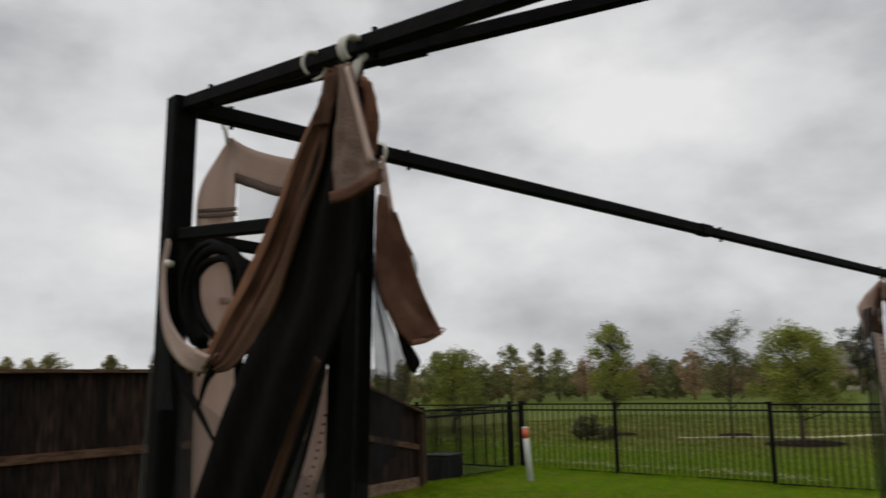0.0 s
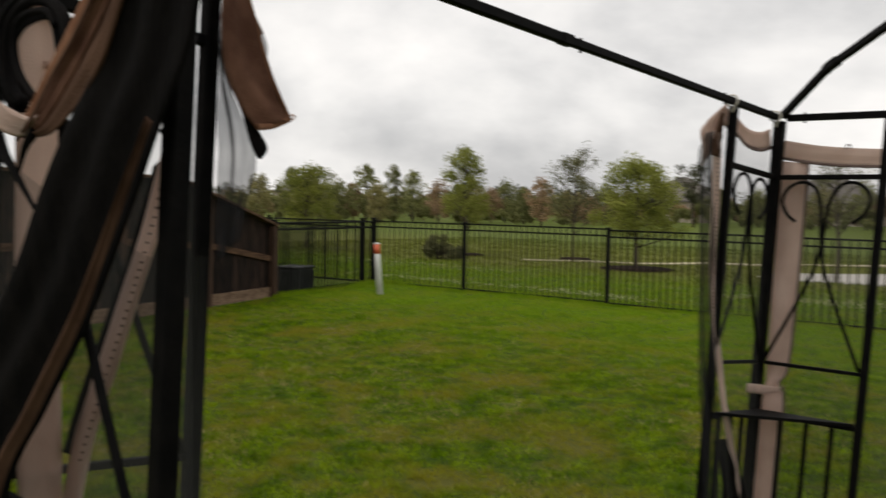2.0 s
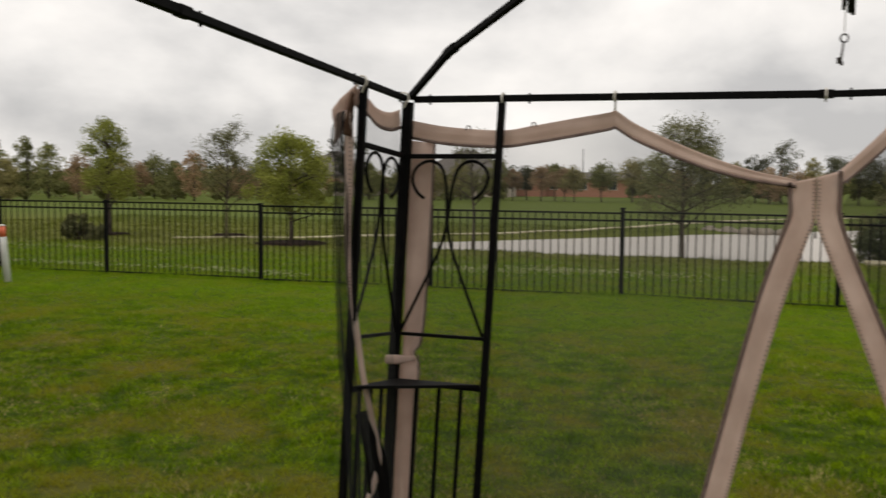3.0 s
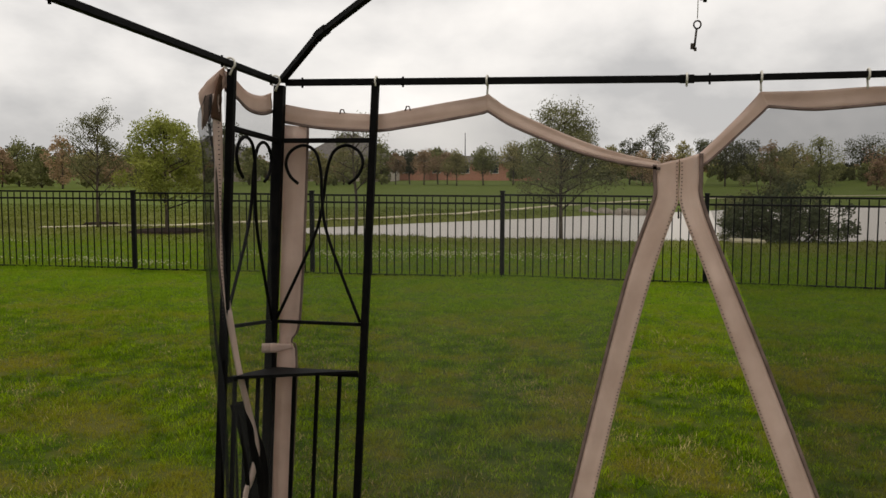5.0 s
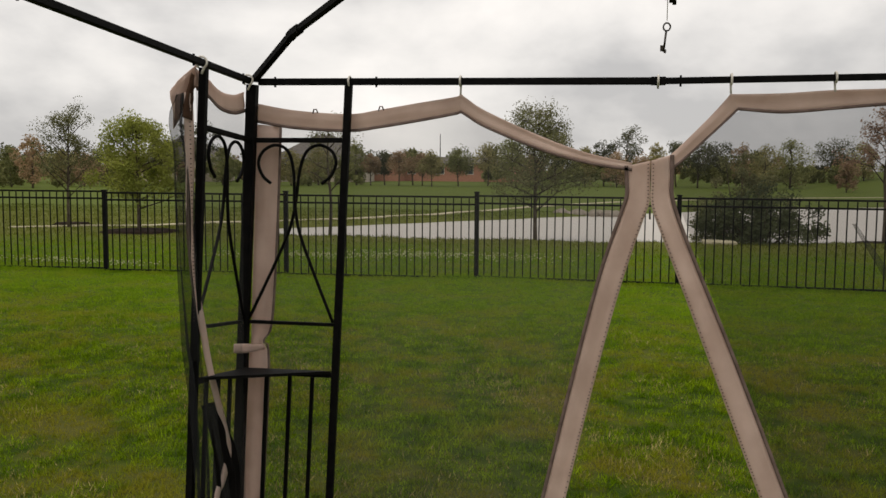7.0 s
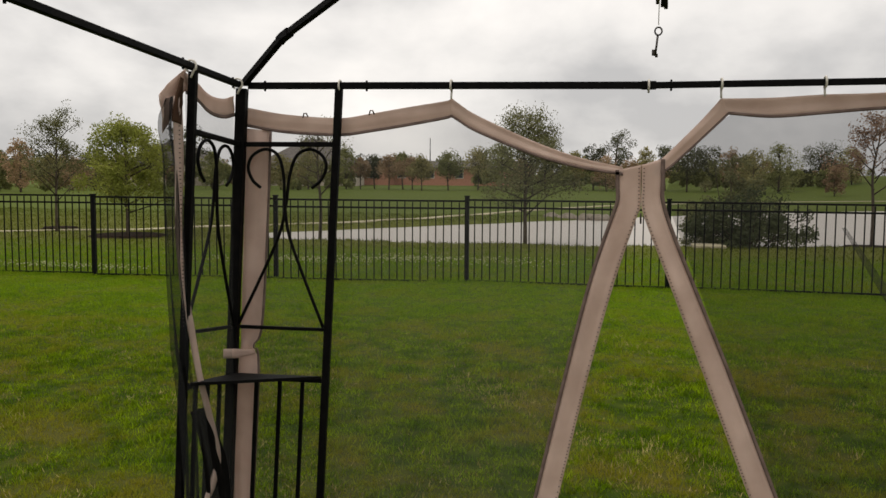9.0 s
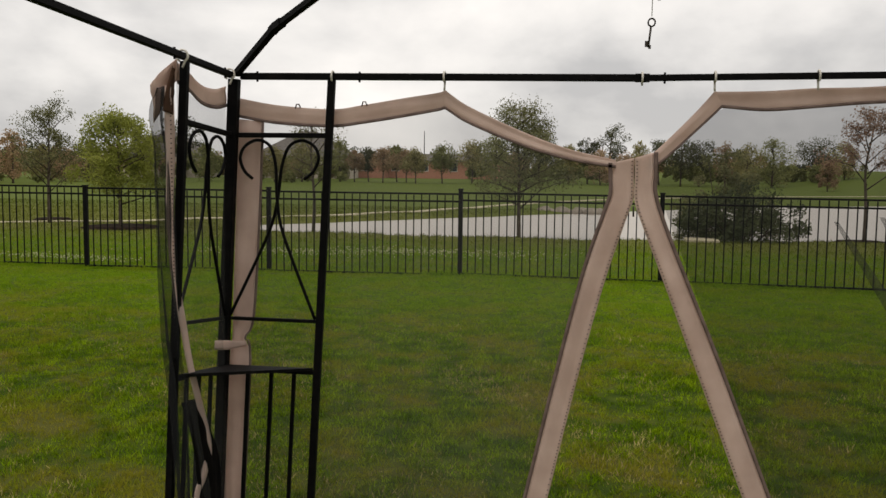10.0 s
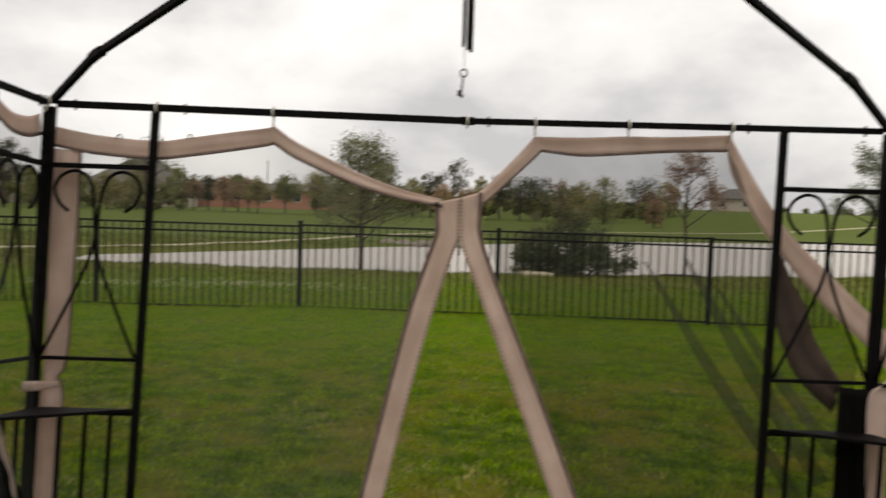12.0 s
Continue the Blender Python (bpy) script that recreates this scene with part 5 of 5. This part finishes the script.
bar("cord", rel([(-0.005, -2.524, 1.738), (-0.006, -2.512, 1.744), (-0.006, -2.505, 1.741), (-0.006, -2.511, 1.735), (-0.005, -2.522, 1.732)], O), 0.0022, M_TAN, side_near, "short tan cord loop", sides=5)
cloth("net_tail", rel([(0.0, -2.690, 1.90), (0.0, -2.690, 1.76), (0.0, -2.69, 1.60), (0.0, -2.69, 1.46)], O), rel([(0.0, -2.678, 1.83), (0.0, -2.645, 1.745), (0.0, -2.605, 1.66), (0.0, -2.64, 1.50)], O), M_NET_PALE, side_near, "hanging net tail", nu=24, nv=9, fold=0.012, folds=3, seed=25, thick=0.001)
cloth("net_point", rel([(0.012, -2.672, 1.79), (0.012, -2.645, 1.735), (0.012, -2.622, 1.675), (0.012, -2.606, 1.652)], O), rel([(0.012, -2.650, 1.765), (0.012, -2.612, 1.712), (0.012, -2.585, 1.675), (0.012, -2.598, 1.652)], O), M_NET_THICK, side_near, "dark doubled corner of the net", nu=18, nv=5, fold=0.004, folds=1, seed=27, thick=0.001)
ring(side_near, Vector((-0.040, -2.655, 2.10)) - O, (0, 1, -0.05), radius=0.021, drop=0.01)
ring(side_near, Vector((-0.028, -2.648, 2.098)) - O, (0, 1, -0.05), radius=0.020, wire=0.005, drop=0.008)

# near side: the big gathered curtain, slung from a hook on the near beam to the corner post
O = Vector((0.4, -3.09, 0))
slung = thing("gathered_curtain", "black net curtain with tan border toned for shade, slung round the post", "curtain", "gazebo curtains", at=tuple(O))
N = -3.095
edge_0 = [(0.497, N, 2.020), (0.458, N, 1.979), (0.415, N, 1.940), (0.370, N, 1.887), (0.323, N, 1.836), (0.265, N, 1.787), (0.213, N, 1.747), (0.152, N, 1.692), (0.104, N, 1.658)]
edge_1 = [(0.509, N - 0.004, 2.014), (0.471, N - 0.006, 1.970), (0.433, N - 0.006, 1.931), (0.394, N - 0.006, 1.879), (0.351, N - 0.006, 1.828), (0.296, N - 0.006, 1.778), (0.242, N - 0.006, 1.738), (0.179, N - 0.006, 1.685), (0.119, N, 1.656)]
edge_2 = [(0.518, N - 0.002, 2.006), (0.485, N - 0.002, 1.956), (0.458, N - 0.002, 1.912), (0.417, N - 0.002, 1.866), (0.377, N - 0.002, 1.815), (0.329, N - 0.002, 1.765), (0.277, N - 0.002, 1.722), (0.211, N - 0.002, 1.674), (0.131, N, 1.655)]
edge_3 = [(0.527, N - 0.010, 1.998), (0.500, N - 0.010, 1.948), (0.484, N - 0.010, 1.899), (0.446, N - 0.010, 1.846), (0.412, N - 0.010, 1.796), (0.372, N - 0.010, 1.742), (0.322, N - 0.010, 1.698), (0.246, N - 0.010, 1.660), (0.146, N, 1.653)]
cloth("edge_tape", rel(edge_0, O), rel(edge_1, O), M_EDGE, slung, "rust-brown edge of the border", nu=60, nv=5, fold=0.003, folds=1, seed=31, thick=0.005)
# border and pleats use tan darkened to stand for shade
cloth("border", rel(edge_1, O), rel(edge_2, O), M_TAN_HALF_SHADE, slung, nu=60, nv=7, fold=0.004, folds=1, seed=41)
# inner fold and seam carry their shade in the canvas colour
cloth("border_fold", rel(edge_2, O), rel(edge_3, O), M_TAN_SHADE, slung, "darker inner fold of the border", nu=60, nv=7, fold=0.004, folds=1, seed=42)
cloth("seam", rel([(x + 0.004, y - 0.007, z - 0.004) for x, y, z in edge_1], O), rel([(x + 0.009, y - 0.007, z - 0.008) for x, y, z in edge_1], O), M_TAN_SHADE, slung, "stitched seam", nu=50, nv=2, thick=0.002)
cloth("border_top", rel([(0.500, N - 0.012, 2.018), (0.492, N - 0.014, 1.985), (0.470, N - 0.014, 1.955)], O), rel([(0.545, N - 0.014, 2.016), (0.530, N - 0.018, 1.985), (0.512, N - 0.016, 1.948)], O), M_TAN_LIGHT_SHADE, slung, "pleats gathered under the hook", nu=20, nv=14, fold=0.006, folds=3, seed=43)
cloth("lining", rel([(0.039, -3.118, 1.873), (0.016, -3.118, 1.822), (0.019, -3.118, 1.767), (0.040, -3.118, 1.711), (0.082, -3.116, 1.674), (0.125, -3.108, 1.657), (0.150, -3.102, 1.655)], O),
      rel([(0.043, -3.118, 1.862), (0.032, -3.118, 1.812), (0.044, -3.118, 1.752), (0.094, -3.116, 1.709), (0.140, -3.112, 1.690), (0.170, -3.106, 1.680), (0.190, -3.100, 1.683)], O), M_TAN, slung, "pale canvas underside of the sling", nu=40, nv=7, fold=0.003, seed=32)
# the dark hollow of the sling and its two rolled loops of net
cloth("sling_net", rel([(-0.062, N + 0.026, 1.885), (-0.060, N + 0.026, 1.815), (-0.032, N + 0.026, 1.754), (0.019, N + 0.026, 1.708), (0.069, N + 0.024, 1.692)], O),
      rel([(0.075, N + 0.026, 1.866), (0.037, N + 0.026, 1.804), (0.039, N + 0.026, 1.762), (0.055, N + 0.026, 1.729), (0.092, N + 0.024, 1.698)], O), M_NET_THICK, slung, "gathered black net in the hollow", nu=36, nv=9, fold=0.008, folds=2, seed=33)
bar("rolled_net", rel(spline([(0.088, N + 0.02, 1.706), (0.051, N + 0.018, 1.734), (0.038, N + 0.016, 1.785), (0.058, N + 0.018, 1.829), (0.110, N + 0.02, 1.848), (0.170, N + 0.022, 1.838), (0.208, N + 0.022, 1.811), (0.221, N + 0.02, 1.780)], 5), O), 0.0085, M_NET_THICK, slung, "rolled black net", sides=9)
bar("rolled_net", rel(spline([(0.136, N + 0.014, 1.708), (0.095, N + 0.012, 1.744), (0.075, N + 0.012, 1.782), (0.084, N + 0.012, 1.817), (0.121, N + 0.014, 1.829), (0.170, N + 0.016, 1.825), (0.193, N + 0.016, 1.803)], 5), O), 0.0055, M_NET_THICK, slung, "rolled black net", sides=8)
sheet("veil", rel([(0.036, -3.116, 1.871), (-0.001, -3.116, 1.824), (-0.006, -3.116, 1.750), (0.010, -3.116, 1.676), (0.0, -3.116, 1.60)], O), rel([(0.045, -3.116, 1.870), (0.025, -3.116, 1.821), (0.025, -3.116, 1.766), (0.044, -3.116, 1.711), (0.064, -3.116, 1.60)], O), M_NET_PALE, slung, "thin veil of net round the post", nu=26, nv=6, fold=0.001)
# the flap that hangs from the hook
tip_l = [(0.548, N - 0.022, 2.010), (0.545, N - 0.022, 1.950), (0.539, N - 0.024, 1.913), (0.538, N - 0.026, 1.878), (0.543, N - 0.026, 1.844)]
tip_r = [(0.572, N - 0.024, 2.008), (0.610, N - 0.030, 1.931), (0.626, N - 0.032, 1.890), (0.641, N - 0.034, 1.863), (0.649, N - 0.034, 1.848)]
cloth("canvas_tip", rel(tip_l, O), rel(tip_r, O), M_FLAP, slung, "pinkish tan canvas flap under the hook", nu=34, nv=14, fold=0.005, folds=2, seed=34)
cloth("tip_hem", rel([(0.540, N - 0.030, 1.856), (0.590, N - 0.034, 1.853), (0.652, N - 0.038, 1.860)], O), rel([(0.543, N - 0.030, 1.841), (0.592, N - 0.034, 1.839), (0.650, N - 0.038, 1.846)], O), M_TAN_HALF_SHADE, slung, "folded hem of the flap", nu=20, nv=4, fold=0.001, thick=0.006)
cloth("tip_seam", rel([(0.578, N - 0.030, 2.0), (0.612, N - 0.036, 1.931), (0.640, N - 0.040, 1.872)], O), rel([(0.572, N - 0.030, 1.998), (0.604, N - 0.036, 1.931), (0.632, N - 0.040, 1.870)], O), M_TAN, slung, "pale seam", nu=20, nv=2, thick=0.003)
cloth("canvas_back", rel([(0.545, N + 0.012, 2.008), (0.547, N + 0.012, 1.965), (0.546, N + 0.012, 1.937), (0.546, N + 0.012, 1.905)], O), rel([(0.568, N + 0.010, 1.990), (0.579, N + 0.010, 1.957), (0.581, N + 0.010, 1.929), (0.572, N + 0.010, 1.900)], O), M_EDGE, slung, "rust-brown canvas behind the flap", nu=20, nv=6, fold=0.003, seed=44)
black_l = [(0.512, N - 0.004, 1.992), (0.496, N - 0.006, 1.955), (0.455, N - 0.006, 1.895), (0.402, N - 0.006, 1.820), (0.350, N - 0.006, 1.735), (0.290, N - 0.016, 1.660), (0.225, N - 0.02, 1.575), (0.150, N - 0.02, 1.475), (0.045, N - 0.02, 1.37), (-0.105, N - 0.02, 1.22), (-0.18, N - 0.02, 1.08), (-0.23, N - 0.02, 0.80), (-0.2, N - 0.02, 0.3)]
black_r = [(0.550, N + 0.008, 1.990), (0.550, N + 0.01, 1.95), (0.556, N + 0.01, 1.86), (0.540, N + 0.01, 1.784), (0.515, N + 0.01, 1.725), (0.470, N + 0.01, 1.665), (0.420, N + 0.01, 1.590), (0.360, N + 0.01, 1.50), (0.295, N + 0.01, 1.41), (0.178, N + 0.01, 1.28), (0.05, N + 0.01, 1.13), (-0.06, N + 0.01, 0.80), (-0.05, N + 0.01, 0.3)]
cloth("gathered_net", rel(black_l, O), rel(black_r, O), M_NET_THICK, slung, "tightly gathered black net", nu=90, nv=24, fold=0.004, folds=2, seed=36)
# tan border strip, coloured as it looks in shade
cloth("net_border", rel([(x - 0.004 * k, N - 0.012, z + 0.001 * k) for k, (x, y, z) in enumerate(black_r[5:])], O), rel([(x + 0.002, N - 0.004, z - 0.004) for x, y, z in black_r[5:]], O), M_TAN_SHADE, slung, "border along the net, in shaded tan", nu=50, nv=5, fold=0.004, folds=1, seed=45)
cloth("zip_border", rel([(0.268, -2.95, 1.72), (0.248, -2.95, 1.643), (0.189, -2.95, 1.521), (0.109, -2.95, 1.388), (0.031, -2.95, 1.263), (-0.033, -2.95, 1.143), (-0.10, -2.95, 0.9)], O), rel([(0.290, -2.95, 1.71), (0.278, -2.95, 1.642), (0.250, -2.95, 1.548), (0.172, -2.95, 1.403), (0.108, -2.95, 1.294), (0.029, -2.95, 1.151), (-0.04, -2.95, 0.9)], O), M_TAN, slung, "pale tan border with a zip seam", nu=40, nv=5, fold=0.004, seed=39)
stitches(slung, rel([(0.258, -2.955, 1.60), (0.236, -2.955, 1.54), (0.16, -2.955, 1.40), (0.095, -2.955, 1.29), (0.018, -2.955, 1.151)], O), side=(0.5, -1, 0))
cloth("dark_lining", rel([(0.215, -2.945, 1.62), (0.165, -2.945, 1.52), (0.08, -2.945, 1.388), (0.0, -2.945, 1.263), (-0.07, -2.945, 1.143)], O), rel([(0.255, -2.945, 1.64), (0.195, -2.945, 1.521), (0.115, -2.945, 1.388), (0.037, -2.945, 1.263), (-0.027, -2.945, 1.143)], O), M_NET_THICK, slung, nu=30, nv=4, fold=0.004, seed=40)
sheet("loose_net", rel([(-0.10, -3.085, 1.70), (-0.06, -3.08, 1.66), (0.2, -2.97, 1.50), (0.40, -2.98, 1.50)], O), rel([(-0.24, -3.13, 0.5), (-0.1, -3.1, 0.4), (0.2, -2.97, 0.4), (0.38, -2.98, 0.4)], O), M_NET, slung, "loose veil of black net", nu=24, nv=20, fold=0.006)
bar("net_cord", rel(spline([(0.040, N, 1.668), (0.075, N - 0.004, 1.635), (0.110, N - 0.006, 1.612), (0.150, N - 0.006, 1.580), (0.199, N - 0.006, 1.540)], 5), O), [0.010 - 0.0004 * k for k in range(21)], M_NET_THICK, slung, "twisted strand of net", sides=7)
bar("net_cord", rel(spline([(0.175, N - 0.004, 1.662), (0.150, N - 0.006, 1.640), (0.125, N - 0.006, 1.600)], 5), O), [0.008 - 0.0006 * k for k in range(11)], M_NET_THICK, slung, "twisted strand of net", sides=7)
bar("button", rel([(0.060, -3.120, 1.828), (0.064, -3.130, 1.829)], O), 0.006, M_RING, slung, "small ivory toggle", sides=8)
ring(slung, Vector((0.478, -3.055, 2.066)) - O, (1, 0, 0), radius=0.0175, wire=0.0034, drop=0.025)
ring(slung, Vector((0.392, -3.058, 2.072)) - O, (1, 0, 0), radius=0.0185, wire=0.0024, drop=0.004)
ring(slung, Vector((0.488, -3.055, 2.065)) - O, (1, 0, 0), radius=0.0175, wire=0.0034, drop=0.025)

# rope coiled on the near shelf
rope = thing("rope_coil", "small coil of pale rope lying on the corner rail", "rope", at=(0.05, -2.93, 0.905))
pts = []
for k in range(40):
    a = k * 0.62
    pts.append(((0.075 - 0.0008 * k) * math.cos(a), (0.055 - 0.0005 * k) * math.sin(a), 0.024 + 0.0022 * k))
bar("strand", spline(pts, 2), 0.009, M_RING, rope, sides=6)

# ---- wind chime with a key ----
chime = thing("wind_chime", "dark metal wind chime with a small skeleton key hanging below", "wind chime", at=(1.58, -1.5, 0))
bar("cord", [(0.03, -0.01, 2.50), (0.004, 0, 2.42)], 0.0012, M_STEEL, chime, sides=5)
bar("disc", [(0, 0, 2.40), (0, 0, 2.412)], 0.018, M_CHIME, chime, sides=16)
for k in range(5):
    a = k * 2 * math.pi / 5
    x, y = 0.0095 * math.cos(a), 0.0095 * math.sin(a)
    bar("tube", [(x, y, 1.952 + 0.006 * k), (x, y, 2.39)], 0.0042, M_CHIME, chime, sides=8)
bar("cord", [(-0.004, 0, 2.39), (-0.005, 0, 1.918)], 0.0009, M_RING, chime, sides=4)
key = bar("key", [(-0.006, 0, 1.897), (-0.0105, 0, 1.852)], 0.0024, M_CHIME, chime, "small dark skeleton key", sides=7)
bar("bow", [(-0.005 + 0.0075 * math.sin(k * 0.45), 0.0, 1.905 + 0.0085 * math.cos(k * 0.45)) for k in range(15)], 0.0020, M_CHIME, key, sides=6)
bm = bmesh.new()
add_box(bm, (-0.018, -0.0012, 1.853), (-0.0105, 0.0012, 1.866), 0.0004)
add_box(bm, (-0.0105, -0.0012, 1.849), (-0.005, 0.0012, 1.857), 0.0004)
part("bit", bm, M_CHIME, key)

# ---- raised planter under green net ----
planter = thing("raised_planter", "raised wooden planter bed on legs under a green garden net", "planter", at=(-7.45, -3.4, 0))
M_GREEN_NET = netting("green_garden_net", (0.006, 0.060, 0.042), 0.13)
M_OLDPINE = material("grey_pine", (0.060, 0.045, 0.033), (0.125, 0.098, 0.072), scale=4, rough=0.9, bump=0.5, bump_scale=20, stretch=(6, 1, 6))
for x in (-0.24, 0.24):
    for y in (-1.27, 1.27):
        bm = bmesh.new()
        add_box(bm, (x - 0.035, y - 0.035, -0.02), (x + 0.035, y + 0.035, 0.70), 0.005)
        part("leg", bm, M_OLDPINE, planter)
for lo, hi in (((0.276, -1.31, 0.54), (0.30, 1.31, 0.70)), ((-0.30, -1.31, 0.54), (-0.276, 1.31, 0.70)), ((-0.275, 1.306, 0.54), (0.275, 1.33, 0.70)), ((-0.275, -1.33, 0.54), (0.275, -1.306, 0.70))):
    bm = bmesh.new()
    add_box(bm, lo, hi, 0.004)
    part("side_board", bm, M_OLDPINE, planter)
bm = bmesh.new()
add_box(bm, (-0.275, -1.305, 0.54), (0.275, 1.305, 0.64))
part("soil", bm, M_MULCH, planter)
hoop = [(-0.30, 0.68), (-0.30, 1.10), (-0.24, 1.28), (0.0, 1.40), (0.24, 1.28), (0.30, 1.22), (0.30, 0.68)]
for y in (-1.27, 1.27):
    bar("hoop", spline([(x, y, z) for x, z in hoop], 5), 0.006, M_BOX, planter, sides=6)
verts, faces = [], []
sec = spline([(x, 0, z) for x, z in hoop], 5)
NY = 24
for i in range(NY):
    y = -1.3 + 2.6 * i / (NY - 1)
    for p in sec:
        verts.append((p.x * 1.01, y, p.z + 0.02 - 0.05 * math.sin(math.pi * i / (NY - 1)) * (1 if p.z > 1.2 else 0) + 0.012 * math.sin(i * 1.3 + p.x * 9)))
for i in range(NY - 1):
    for j in range(len(sec) - 1):
        k = i * len(sec) + j
        faces.append((k, k + 1, k + 1 + len(sec), k + len(sec)))
tagged(raw("net_cover", verts, faces, M_GREEN_NET, planter, smooth=True), "green garden net")
verts, faces = [(0, 1.315, 1.40)], []
for p in sec:
    verts.append((p.x * 1.01, 1.315, p.z + 0.01))
faces = [(0, k, k + 1) for k in range(1, len(sec))]
raw("net_cover", verts, faces, M_GREEN_NET, planter)
bar("hem", [(0.306, -1.3, 1.235), (0.306, -0.4, 1.215), (0.306, 0.5, 1.235), (0.306, 1.31, 1.26)], 0.009, M_GREEN_NET, planter, sides=6)

# ---- white clover in the meadow ----
rng = np.random.default_rng(21)
bm = bmesh.new()
spots = [(-10.5, 9.5, 2.2, 0.3, 200), (-7.0, 9.5, 1.6, 0.3, 260), (-3.6, 11.6, 2.2, 0.7, 480), (-1.2, 12.0, 2.0, 0.7, 480), (-12.6, 12.8, 2.2, 0.4, 120), (-15.5, 12.6, 1.6, 0.3, 80)]
for cx, cy, sx, sy, n in spots:
    for _ in range(n):
        x, y = cx + rng.normal(0, sx * 0.5), cy + rng.normal(0, sy * 0.6)
        z = float(ground_z(x, y)) + rng.uniform(0.055, 0.095)
        bmesh.ops.create_icosphere(bm, subdivisions=1, radius=rng.uniform(0.006, 0.011), matrix=Matrix.Translation((x, y, z)))
M_CLOVER = material("clover_petals", (0.42, 0.41, 0.22), (0.56, 0.53, 0.34), scale=40, rough=0.8, bump=0.3, bump_scale=200)
clover = mesh_object("clover_flowers", bm, M_CLOVER)
tagged(clover, "white clover flowers scattered in the meadow grass", "flowers", kind="stuff")

# ---- shore bits ----
def stone(name, size, seed):
    bm = bmesh.new()
    bmesh.ops.create_icosphere(bm, subdivisions=2, radius=1.0)
    for v in bm.verts:
        k = 1 + 0.25 * noise.noise(v.co * 1.7 + Vector((seed, 0, 0)))
        v.co = Vector((v.co.x * size[0], v.co.y * size[1], v.co.z * size[2])) * k
    return bm


M_STONE = material("bank_stone", (0.16, 0.13, 0.10), (0.30, 0.26, 0.21), scale=3, rough=0.95, bump=0.7, bump_scale=14)
bank = thing("stone_bank", "low brown stone bank at the far shore of the pond", "stones", at=(1.0, 29.6, -0.1))
for k in range(14):
    ob = part("stone", stone("stone", (0.28 + 0.1 * math.sin(k * 3), 0.25, 0.17 + 0.06 * math.cos(k * 2)), k), M_STONE, bank, smooth=True)
    ob.location = (-1.3 + 0.2 * k, 0.25 * math.sin(k * 1.9), 0.05)
slab = thing("concrete_slab", "pale concrete outlet slab at the water's edge", "slab", at=(3.85, 16.75, float(ground_z(3.85, 16.75))))
bm = bmesh.new()
add_box(bm, (-0.35, -0.3, -0.15), (0.35, 0.3, 0.07), 0.02)
part("block", bm, M_PATH, slab)
